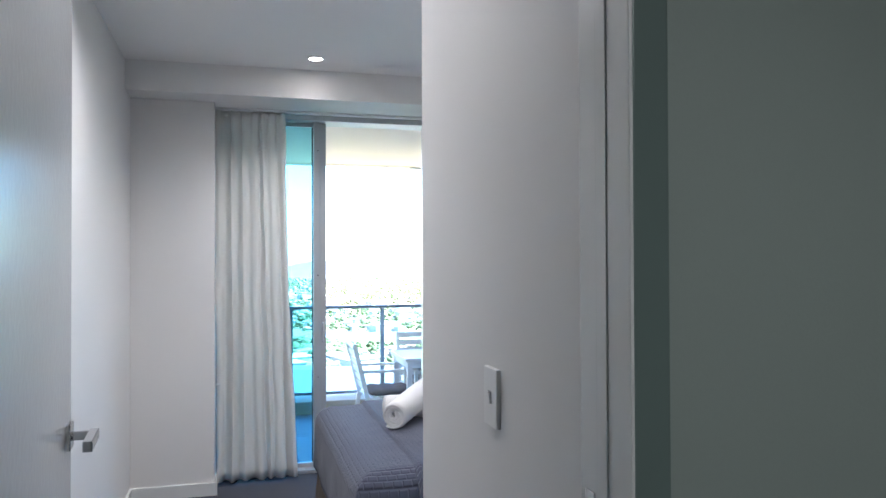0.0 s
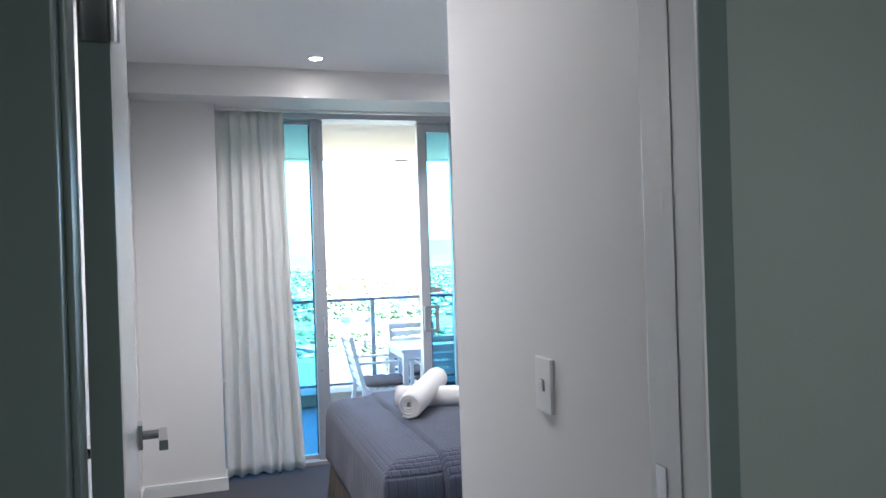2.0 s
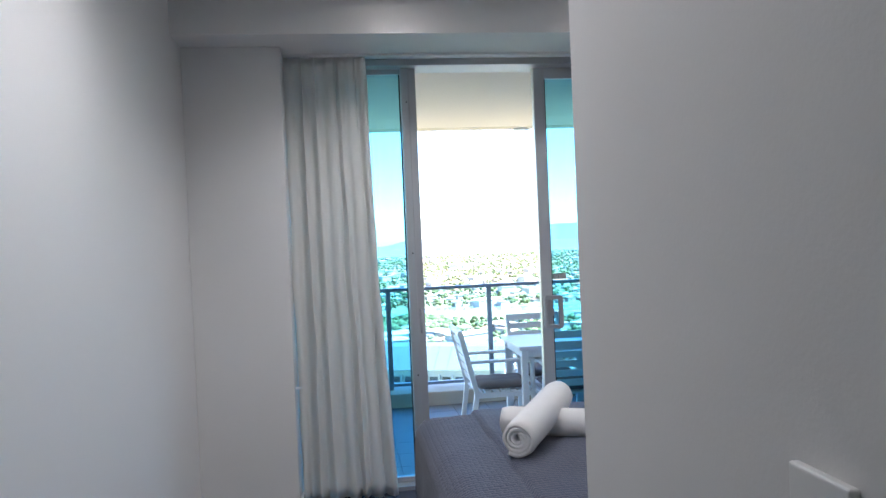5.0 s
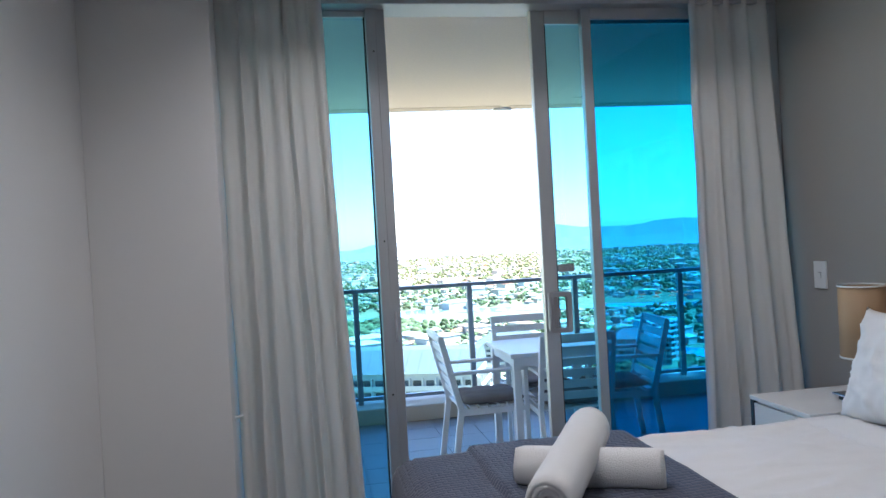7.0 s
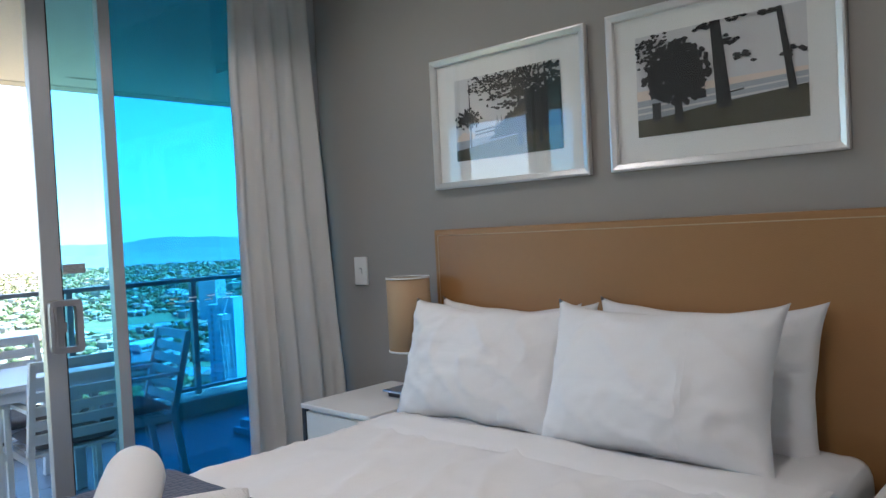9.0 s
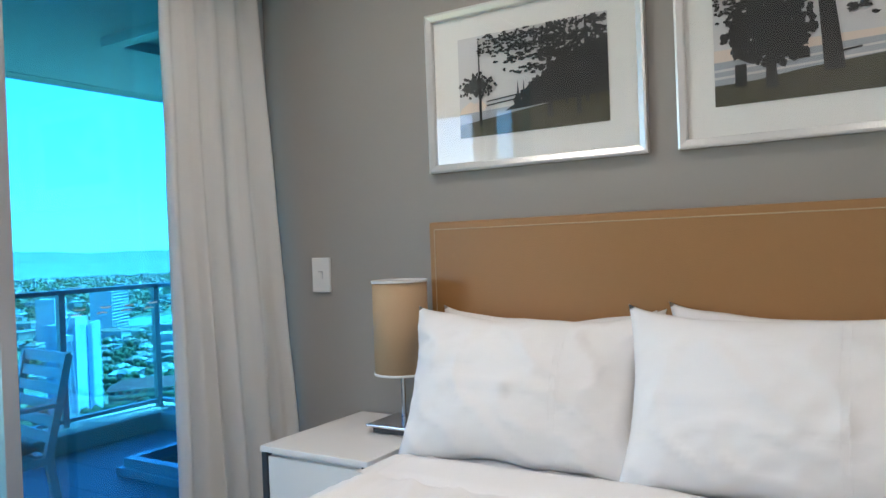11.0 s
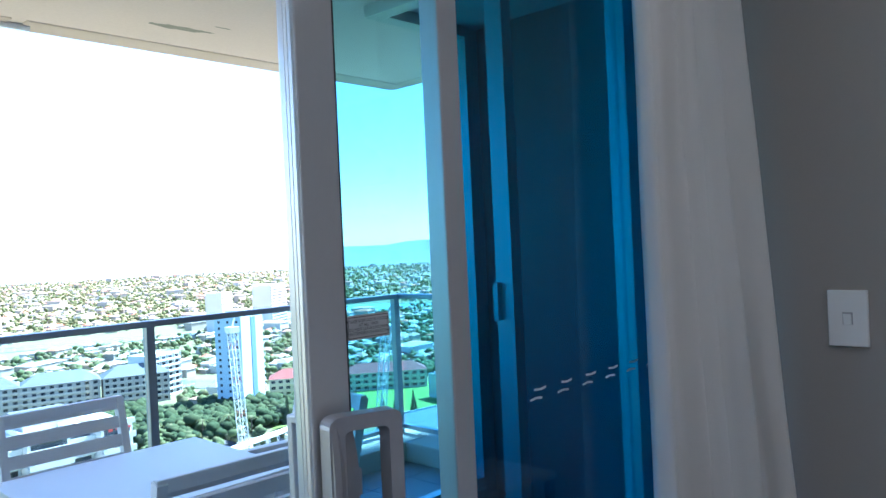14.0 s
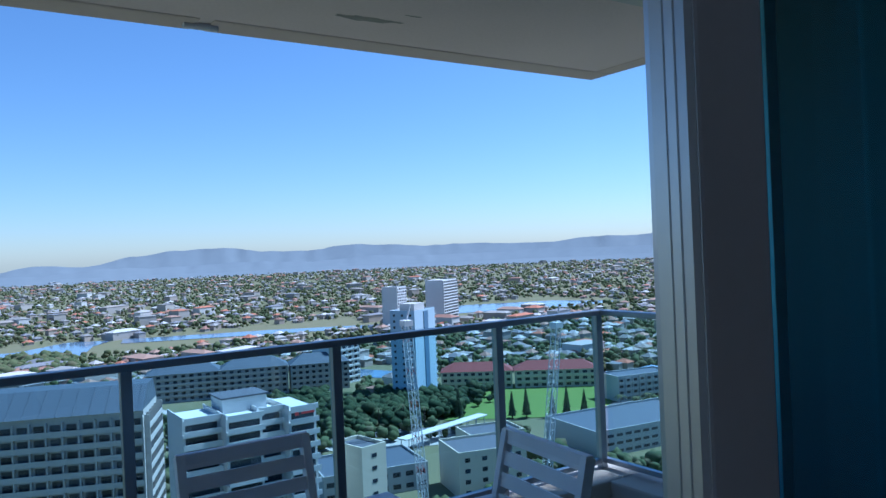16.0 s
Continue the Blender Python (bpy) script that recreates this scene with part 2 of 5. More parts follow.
def bar(bm, a, b, w, h):
    """A rectangular bar from a to b, w wide across and h along its upright."""
    a, b = Vector(a), Vector(b)
    d = (b - a).normalized()
    side = d.cross(Vector((0, 0, 1)))
    side = Vector((1, 0, 0)) if side.length < 1e-4 else side.normalized()
    up = side.cross(d)
    vs = [bm.verts.new(c + side * sx * w / 2 + up * sz * h / 2) for c in (a, b) for sx, sz in ((-1, -1), (1, -1), (1, 1), (-1, 1))]
    for f in ((3, 2, 1, 0), (4, 5, 6, 7), (0, 1, 5, 4), (1, 2, 6, 5), (2, 3, 7, 6), (3, 0, 4, 7)):
        bm.faces.new([vs[i] for i in f])


def soften(bm, width, seg=2):
    bmesh.ops.bevel(bm, geom=bm.edges[:], offset=width, segments=seg, affect="EDGES", profile=0.6, clamp_overlap=True)


def mesh_of(name, bm, mat, smooth=False):
    bmesh.ops.recalc_face_normals(bm, faces=bm.faces[:])
    me = bpy.data.meshes.new(name)
    bm.to_mesh(me)
    bm.free()
    if mat:
        me.materials.append(mat)
    if smooth:
        me.shade_smooth()
    return me


def part(name, bm, mat, parent=None, label="", smooth=False):
    ob = new(name, mesh_of(name, bm, mat, smooth))
    ob.parent = parent
    if label:
        ob["label"] = label
    return ob


def thing(name, label, category, m=None, group="", kind=""):
    ob = new(name)
    ob.empty_display_size = 0.1
    if m:
        ob.matrix_basis = m
    return tagged(ob, label, category, group, kind)


def boxes(name, mat, *dims, parent=None, soft=0.0, label="", seg=2):
    bm = bmesh.new()
    for d in dims:
        box(bm, *d)
    if soft:
        soften(bm, soft, seg)
    return part(name, bm, mat, parent, label)


def structure(name, mat, *dims, soft=0.0, label="", category=""):
    return tagged(boxes(name, mat, *dims, soft=soft), label, category, kind="structure")


# ---- room shell ----
FLOOR, CEIL, HEAD = 0.0, 2.43, 2.265
DECK, SOFFIT = -0.20, 2.38
LEFT, RIGHT, BACK, PASS = -1.14, 1.775, -2.90, -0.069
DOOR_IN, DOOR_OUT = -3.90, -4.03

structure("floor", carpet_mat, (LEFT - 0.2, RIGHT + 0.2, -6.7, -0.089, -0.25, 0.0), label="dark blue-grey carpet floor", category="floor")
structure("ceiling", ceiling_paint, (LEFT - 0.2, RIGHT + 0.2, -6.7, -0.60, CEIL, CEIL + 0.2), label="plain white painted ceiling", category="ceiling")
structure("bulkhead", white_wall, (LEFT, RIGHT, -0.60, 0.10, HEAD, CEIL + 0.2), label="white bulkhead above the window", category="bulkhead")
structure("wall_west", white_wall, (LEFT - 0.15, LEFT, -6.7, 0.15, 0.0, CEIL + 0.2), label="white painted side wall", category="wall")
structure("wall_pier", white_wall, (LEFT, -0.685, -0.38, 0.15, 0.0, HEAD), soft=0.004, label="white wall pier beside the curtain", category="wall")
structure("wall_headboard", taupe_wall, (RIGHT, RIGHT + 0.15, BACK - 0.0, 0.15, 0.0, CEIL + 0.2), label="taupe painted wall behind the bed", category="wall")
structure("wall_back", white_wall, (PASS, RIGHT, DOOR_IN, BACK, 0.0, CEIL), soft=0.004, label="white wall block beside the entry passage", category="wall")
structure("wall_hall", hall_wall, (PASS + 0.002, RIGHT, DOOR_OUT, DOOR_IN, 0.0, CEIL), (LEFT, -0.985, DOOR_OUT, DOOR_IN, 0.0, CEIL), (-0.985, PASS + 0.002, DOOR_OUT, DOOR_IN, 2.08, CEIL), label="grey-green hall wall round the doorway", category="wall")
structure("wall_hall_end", hall_wall, (LEFT, RIGHT, -6.7, -6.5, 0.0, CEIL), label="grey-green end wall of the hall", category="wall")
structure("wall_hall_east", hall_wall, (RIGHT - 0.3, RIGHT, -6.5, DOOR_OUT, 0.0, CEIL), label="grey-green side wall of the hall", category="wall")
structure("wall_hall_west", hall_wall, (LEFT, LEFT + 0.01, -6.5, DOOR_OUT, 0.0, CEIL), label="grey-green side wall of the hall", category="wall")

SKIRT = 0.075
structure("baseboard", trim_paint, (LEFT, LEFT + 0.014, DOOR_IN, -0.38, 0.0, SKIRT), (LEFT, -0.67, -0.394, -0.38, 0.0, SKIRT), (-0.685, -0.671, -0.38, -0.1, 0.0, SKIRT),
          (RIGHT - 0.014, RIGHT, BACK, -0.08, 0.0, SKIRT), (PASS, RIGHT, BACK, BACK + 0.014, 0.0, SKIRT), (PASS - 0.014, PASS, DOOR_IN, BACK + 0.014, 0.0, SKIRT), soft=0.003, label="white painted baseboard", category="baseboard")

# door frame, leaf and ironmongery
frame_door = thing("door_frame", "white gloss painted wooden door frame", "door frame", kind="structure")
for name, d in (("jamb", (PASS - 0.004, PASS + 0.002, DOOR_OUT - 0.014, DOOR_IN + 0.004, 0, 2.05)), ("jamb", (-0.985, -0.908, DOOR_OUT - 0.012, DOOR_IN - 0.004, 0, 2.05)), ("head", (-0.985, PASS, DOOR_OUT - 0.012, DOOR_IN + 0.004, 2.05, 2.08)),
                ("stop", (PASS - 0.0065, PASS - 0.004, -3.982, -3.952, 0, 2.05)), ("stop", (-0.908, -0.900, DOOR_OUT + 0.02, DOOR_IN - 0.05, 0, 2.05)),
                ("architrave", (PASS + 0.002, PASS + 0.055, DOOR_OUT - 0.012, DOOR_OUT, 0, 2.12)), ("architrave", (-1.04, -0.985, DOOR_OUT - 0.016, DOOR_OUT, 0, 2.12))):
    boxes(name, shaded_trim if d[0] < -0.9 or name == "architrave" else trim_paint, d, parent=frame_door, soft=0.003)
boxes("strike_plate", chrome, (PASS - 0.007, PASS - 0.0035, -3.943, -3.915, 0.945, 1.02), parent=frame_door, soft=0.001, label="small chrome strike plate")

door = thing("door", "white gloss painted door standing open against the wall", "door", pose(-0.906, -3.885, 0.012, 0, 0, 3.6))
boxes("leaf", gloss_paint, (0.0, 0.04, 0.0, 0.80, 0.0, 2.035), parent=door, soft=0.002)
# dark strip that puts the hall's shade on the leaf's hinge edge
boxes("hinge_edge", shaded_trim, (0.001, 0.039, -0.003, 0.0, 0.001, 2.034), parent=door, label="door edge strip, hall shade put in as dark grey-green")
for hz in (0.25, 1.70):
    bm = bmesh.new()
    box(bm, 0.002, 0.036, -0.0055, -0.003, hz - 0.05, hz + 0.05)
    rod(bm, (0.045, -0.004, hz - 0.05), (0.045, -0.004, hz + 0.05), 0.007)
    part("hinge", bm, chrome, door, "brushed steel butt hinge")
for side, s in ((0.04, 1), (0.0, -1)):
    bm = bmesh.new()
    box(bm, *sorted((side, side + s * 0.010)), 0.715, 0.770, 0.935, 0.99)
    soften(bm, 0.002)
    rose = part("rose", bm, chrome, door, "square chrome rose")
    bm = bmesh.new()
    rod(bm, (side + s * 0.008, 0.742, 0.962), (side + s * 0.052, 0.742, 0.962), 0.010, seg=16)
    box(bm, *sorted((side + s * 0.043, side + s * 0.062)), 0.625, 0.757, 0.951, 0.973)
    soften(bm, 0.0025)
    part("lever", bm, chrome, rose, "chrome lever handle")


# ---- window wall ----
def pane(name, mat, parent, x0, x1, y, z0, z1, th=0.008):
    ob = boxes(name, mat, (x0, x1, y - th / 2, y + th / 2, z0, z1), parent=parent)
    ob.visible_shadow = False
    return ob


window = thing("window_1", "floor-to-ceiling aluminium window with blue-tinted fixed panes", "window", kind="structure")
WB, WT = 0.0, HEAD
for name, d in (("head_track", (-0.685, RIGHT, -0.115, 0.075, WT - 0.035, WT)), ("sill_track", (-0.685, RIGHT, -0.088, 0.075, -0.03, 0.022)), ("sill_track", (-0.03, RIGHT, -0.012, 0.0, 0.022, 0.034)),
                ("window_jamb", (-0.685, -0.645, -0.06, 0.06, 0.022, WT - 0.035)), ("window_jamb", (RIGHT - 0.04, RIGHT, -0.11, 0.06, 0.022, WT - 0.035)),
                ("mullion", (-0.088, -0.045, -0.055, 0.055, 0.022, WT - 0.035)), ("mullion", (-0.045, -0.006, -0.035, 0.06, 0.022, WT - 0.035)),
                ("fixed_stile", (0.860, 0.902, -0.062, -0.026, 0.022, WT - 0.035)), ("fixed_rail", (0.902, RIGHT - 0.04, -0.062, -0.026, WT - 0.085, WT - 0.035)), ("fixed_rail", (0.902, RIGHT - 0.04, -0.062, -0.026, 0.022, 0.085)),
                ("fixed_rail", (-0.645, -0.088, -0.02, 0.02, WT - 0.06, WT - 0.035)), ("fixed_rail", (-0.645, -0.088, -0.02, 0.02, 0.022, 0.05))):
    boxes(name, aluminium, d, parent=window, soft=0.003)
pane("pane", tinted, window, -0.645, -0.088, 0.0, 0.05, WT - 0.06)
pane("pane", deep_tinted, window, 0.902, RIGHT - 0.04, -0.044, 0.085, WT - 0.085)
# black gaskets beside the panes
for d in ((-0.094, -0.088, -0.012, 0.012, 0.05, WT - 0.06), (0.902, 0.906, -0.052, -0.036, 0.085, WT - 0.085), (-0.008, -0.004, -0.01, 0.01, 0.03, WT - 0.04)):
    boxes("gasket", black_rubber, d, parent=window)

boxes("keeper_plate", chrome, (-0.034, -0.022, -0.0375, -0.035, 0.82, 0.95), parent=window, soft=0.001, label="slim metal lock keeper")
for sz in (0.60, 1.25, 2.05):
    bm = bmesh.new()
    rod(bm, (-0.060, -0.0565, sz), (-0.060, -0.0548, sz), 0.004, seg=10)
    part("screw_cap", bm, black_rubber, window)

sliding = thing("sliding_door", "aluminium sliding door with blue-tinted glass, slid open", "sliding door", pose(0.640, -0.008, 0.03))
SH = WT - 0.035 - 0.032
for name, d in (("stile", (0.0, 0.062, -0.014, 0.020, 0, SH)), ("stile", (0.81, 0.87, -0.022, 0.022, 0, SH)), ("door_rail", (0.062, 0.81, -0.02, 0.02, 0, 0.075)), ("door_rail", (0.062, 0.81, -0.02, 0.02, SH - 0.06, SH))):
    boxes(name, aluminium, d, parent=sliding, soft=0.003)
bm = bmesh.new()
nose = [(0.004, -0.0135), (0.0, -0.0125), (-0.002, -0.009), (-0.003, -0.004), (-0.0018, -0.0035), (-0.0018, -0.0026), (-0.003, -0.0021), (-0.0034, 0.003), (-0.0022, 0.0034), (-0.0022, 0.0043), (-0.0032, 0.0048), (-0.003, 0.014), (-0.0015, 0.0185), (0.004, 0.0195)]
ends = [[bm.verts.new((x, y, z)) for x, y in nose] for z in (0.0, SH)]
for k in range(len(nose)):
    bm.faces.new((ends[0][k], ends[0][(k + 1) % len(nose)], ends[1][(k + 1) % len(nose)], ends[1][k]))
for e in ends:
    bm.faces.new(e)
part("edge_nose", bm, nose_metal, sliding, "rounded grooved aluminium door edge")
moving_pane = pane("pane", tinted, sliding, 0.062, 0.81, 0.0, 0.075, SH - 0.06)
moving_pane.visible_shadow = True
boxes("gasket", black_rubber, (0.062, 0.067, -0.010, 0.010, 0.075, SH - 0.06), parent=sliding)
HZ = 0.865
# lock body: a shallow bow-fronted casting
handle_metal = material("handle_metal", (0.40, 0.40, 0.42), 0.38, 0.6, grain=120, second=(0.33, 0.33, 0.35))
bm = bmesh.new()
slices = []
for k in range(9):
    f = -1 + k / 4
    bow = 0.012 * (1 - f * f)
    z = HZ + 0.082 * f
    slices.append([bm.verts.new(c) for c in ((0.012, -0.022, z), (0.012, -0.042 - bow * 0.5, z), (0.018, -0.046 - bow * 0.6, z), (0.044 + bow, -0.042, z), (0.046 + bow, -0.022, z))])
for p, q in zip(slices, slices[1:]):
    for n_ in range(5):
        bm.faces.new((p[n_], p[(n_ + 1) % 5], q[(n_ + 1) % 5], q[n_]))
bm.faces.new(slices[0])
bm.faces.new(slices[-1][::-1])
plate = part("lock_plate", bm, handle_metal, sliding, "satin aluminium lock body")
# pull: one rounded rectangular ring, its grip standing off the stile
bm = bmesh.new()
def ring_loop(x0, x1, h, r, off):
    pts = []
    for cx, cz, a0 in ((x1 - r, h - r, 0), (x0 + r, h - r, 90), (x0 + r, -h + r, 180), (x1 - r, -h + r, 270)):
        for s in range(6):
            a = radians(a0 + 18 * s)
            x, z = cx + r * math.cos(a), cz + r * math.sin(a)
            pts.append(bm.verts.new((x, off - 0.030 * max(0.0, min(1.0, (x - 0.012) / 0.08)) ** 0.8, HZ + z)))
    return pts
loops = [ring_loop(0.008, 0.108, 0.091, 0.016, -0.026), ring_loop(0.010, 0.106, 0.089, 0.016, -0.043), ring_loop(0.028, 0.085, 0.070, 0.008, -0.043), ring_loop(0.030, 0.083, 0.068, 0.008, -0.026)]
for p, q in zip(loops, loops[1:] + loops[:1]):
    for n_ in range(24):
        bm.faces.new((p[n_], p[(n_ + 1) % 24], q[(n_ + 1) % 24], q[n_]))
part("pull_handle", bm, handle_metal, plate, "satin metal D-shaped pull handle")
boxes("thumb_latch", handle_metal, (0.050, 0.066, -0.036, -0.026, HZ - 0.022, HZ + 0.014), parent=plate, soft=0.003)
plate.location.y = 0.008

# outer pull of the sliding door
bm = bmesh.new()
for dz in (0.075, -0.075):
    bar(bm, (0.030, 0.022, HZ + dz), (0.030, 0.06, HZ + dz), 0.022, 0.012)
box(bm, 0.020, 0.040, 0.058, 0.070, HZ - 0.08, HZ + 0.08)
soften(bm, 0.003)
part("outer_pull", bm, aluminium, sliding)


def words(name, text, size, mat, m, parent=None):
    """Flat lettering in the built-in font, as a mesh."""
    cu = bpy.data.curves.new(name, "FONT")
    cu.body, cu.size, cu.align_x, cu.align_y = text, size, "CENTER", "CENTER"
    cu.space_line = 0.95
    tmp = bpy.data.objects.new(name, cu)
    me = bpy.data.meshes.new_from_object(tmp)
    bpy.data.objects.remove(tmp)
    me.name = name
    me.materials.append(mat)
    ob = new(name, me)
    ob.parent = parent
    ob.matrix_basis = m
    return ob


sticker_mat = material("sticker_film", (0.50, 0.52, 0.53), 0.5, grain=60)
ink_mat = material("sticker_ink", (0.03, 0.03, 0.03), 0.6, grain=60)
sticker = thing("warning_sticker", "small grey safety warning sticker with black print on glass", "sticker", pose(0.748, -0.0128, 1.087))
boxes("film", sticker_mat, (-0.038, 0.038, -0.0004, 0.0004, -0.0165, 0.0165), parent=sticker)
boxes("border", ink_mat, (-0.036, 0.036, -0.0008, -0.0005, 0.0135, 0.0143), (-0.036, 0.036, -0.0008, -0.0005, -0.0143, -0.0135), (-0.036, -0.0352, -0.0008, -0.0005, -0.0143, 0.0143), (0.0352, 0.036, -0.0008, -0.0005, -0.0143, 0.0143), parent=sticker)
words("lettering", "PLEASE KEEP DOOR LOCKED\nAT ALL TIMES\nDO NOT LEAVE CHILDREN\nUNATTENDED ON BALCONIES", 0.0058, ink_mat, pose(0, -0.0009, 0, 90, 0, 0), sticker)

# safety decals along the fixed pane
decal_mat = material("decal_film", (0.66, 0.66, 0.66), 0.5, grain=60)
bm = bmesh.new()
for sx in (-1, 1):
    for z, h in ((0.006, 0.0035), (-0.006, 0.0035)):
        box(bm, *sorted((sx * 0.001, sx * 0.017)), -0.0006, 0.0, z - h / 2, z + h / 2, turn=pose(0.006 if z > 0 else -0.006, 0, 0, 0, -sx * 7 * (1 if z > 0 else -1), 0))
decal = tagged(part("safety_decal", bm, decal_mat), "small white safety decal stuck on the window glass", "decal", group="safety decals on the window")
decal.matrix_basis = pose(1.0795, -0.0485, 0.940)
for i in range(1, 8):
    copy_thing(decal, pose(1.0795 + i * 0.0782, -0.0485, 0.940))


# ---- curtains ----
def curtain(name, label, x0, x1, x0b, x1b, y, folds, depth, seed, top, bottom, lean=0.0):
    """A full-height gathered curtain: deep uneven pleats that open towards the hem."""
    rnd = random.Random(seed)
    rail = thing(name, label, "curtain", pose(0, 0, 0))
    nu, nv = folds * 14, 40
    phase = [rnd.uniform(-0.5, 0.5) for _ in range(folds + 2)]
    amp = [rnd.uniform(0.55, 1.25) for _ in range(folds + 2)]
    width = [rnd.uniform(0.6, 1.4) for _ in range(folds)]
    total = sum(width)
    bm = bmesh.new()
    grid = []
    for j in range(nv + 1):
        v = j / nv
        z = top + (bottom - top) * v
        a, b = x0 + (x0b - x0) * v ** 1.3, x1 + (x1b - x1) * v ** 1.3
        row = []
        for i in range(nu + 1):
            u = i / nu
            k, acc = 0, 0.0
            while k < folds - 1 and u * total > acc + width[k]:
                acc += width[k]
                k += 1
            f = (u * total - acc) / width[k]
            fold = max(0.0, math.sin(math.pi * f)) ** 0.8 * amp[k] * (1 if k % 2 else -1)
            loose = 0.6 + 0.6 * v
            dy = depth * loose * fold * (1 + 0.12 * math.sin(3 * v + phase[k] * 6)) + 0.006 * noise.noise((u * 9, v * 4, seed))
            dx = 0.007 * math.sin(5 * v + phase[k] * 8) * v + 0.008 * noise.noise((u * 14, v * 7, seed + 3))
            hem = 0.010 * noise.noise((u * 8, seed, 1)) if j == nv else 0
            row.append(bm.verts.new((a + (b - a) * u + dx, y + dy + lean * v * u, z + hem)))
        grid.append(row)
    for j in range(nv):
        for i in range(nu):
            bm.faces.new((grid[j][i], grid[j][i + 1], grid[j + 1][i + 1], grid[j + 1][i]))
    cloth = part("cloth", bm, curtain_mat, rail, smooth=True)
    sol = cloth.modifiers.new("thickness", "SOLIDIFY")
    sol.thickness = 0.003
    return rail


curtain("curtain", "off-white gathered full-length curtain beside the wall pier", -0.683, -0.275, -0.683, -0.205, -0.20, 13, 0.022, 3, HEAD - 0.012, 0.022)
curtain("curtain", "off-white gathered full-length curtain beside the bedside table", 1.345, 1.722, 1.335, 1.765, -0.108, 9, 0.034, 8, HEAD - 0.012, 0.022, lean=-0.12)
boxes("curtain_track", white_plastic, (-0.68, RIGHT - 0.01, -0.225, -0.175, HEAD - 0.012, HEAD), soft=0.002)
tagged(bpy.data.objects["curtain_track"], "white aluminium curtain track under the bulkhead", "curtain track", kind="structure")

bm = bmesh.new()
rod(bm, (-0.686, -0.30, 0.62), (-0.655, -0.30, 0.62), 0.006)
rod(bm, (-0.657, -0.30, 0.62), (-0.657, -0.318, 0.63), 0.005)
rod(bm, (-0.686, -0.30, 0.62), (-0.682, -0.30, 0.62), 0.016, seg=16)
tagged(part("tieback_hook", bm, white_plastic), "small white curtain tieback hook on the pier", "hook")

# ---- recessed ceiling lamp, and added fill lamps built like it ----
lamp_glow = glow_material("lamp_glow", (1.0, 0.9, 0.78), 6.0)


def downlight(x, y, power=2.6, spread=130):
    d = thing("downlight", "small round recessed white ceiling downlight, lit; most are added fill lamps", "downlight", pose(x, y, CEIL), group="ceiling downlights")
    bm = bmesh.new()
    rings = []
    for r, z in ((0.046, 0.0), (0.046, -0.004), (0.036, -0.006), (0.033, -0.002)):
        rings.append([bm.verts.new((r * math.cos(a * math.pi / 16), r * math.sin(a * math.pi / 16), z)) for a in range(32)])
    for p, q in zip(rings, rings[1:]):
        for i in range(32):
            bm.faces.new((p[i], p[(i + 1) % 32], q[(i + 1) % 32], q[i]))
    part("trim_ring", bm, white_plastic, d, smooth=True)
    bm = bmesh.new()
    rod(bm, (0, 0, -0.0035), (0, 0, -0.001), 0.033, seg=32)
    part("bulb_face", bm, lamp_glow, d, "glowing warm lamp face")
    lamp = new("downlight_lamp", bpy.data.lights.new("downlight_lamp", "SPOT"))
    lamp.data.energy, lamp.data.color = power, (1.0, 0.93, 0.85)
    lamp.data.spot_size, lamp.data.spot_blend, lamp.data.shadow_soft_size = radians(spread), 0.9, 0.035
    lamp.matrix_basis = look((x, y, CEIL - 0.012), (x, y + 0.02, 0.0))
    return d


downlight(-0.153, -0.86, 3.4)
# fill lamps added to brighten bed, aisle and passage; no fittings known there
for fill_x, fill_y, watts, spread in ((0.95, -0.80, 2.6, 150), (0.95, -2.1, 0.7, 140), (-0.48, -2.2, 4.8, 165), (-0.62, -3.4, 0.40, 150)):
    downlight(fill_x, fill_y, watts, spread)
# one more added fill lamp, for the hall
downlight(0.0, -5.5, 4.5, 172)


# ---- wall plates ----
def switch_plate(m, label):
    s = thing("light_switch", label, "light switch", m)
    bm = bmesh.new()
    box(bm, -0.038, 0.038, -0.010, 0.0, -0.058, 0.058)
    soften(bm, 0.003, 3)
    part("cover_plate", bm, white_plastic, s)
    boxes("recess", grey_plastic, (-0.0095, 0.0095, -0.0107, -0.0100, -0.0125, 0.0125), parent=s, label="grey switch surround")
    bm = bmesh.new()
    box(bm, -0.008, 0.008, -0.0145, -0.0107, -0.011, 0.011, turn=pose(0, 0, 0, 6, 0, 0))
    soften(bm, 0.0012)
    part("rocker", bm, white_plastic, s)
    return s


switch_plate(pose(PASS, -3.500, 1.078, 0, 0, -90), "white single light switch plate on the passage wall")
switch_plate(pose(RIGHT, -0.337, 1.003, 0, 0, -90), "white single light switch plate on the taupe wall")


# ---- bed ----
BX0, BX1, BY0, BY1, BZ = -0.15, 1.735, -2.25, -0.87, 0.56


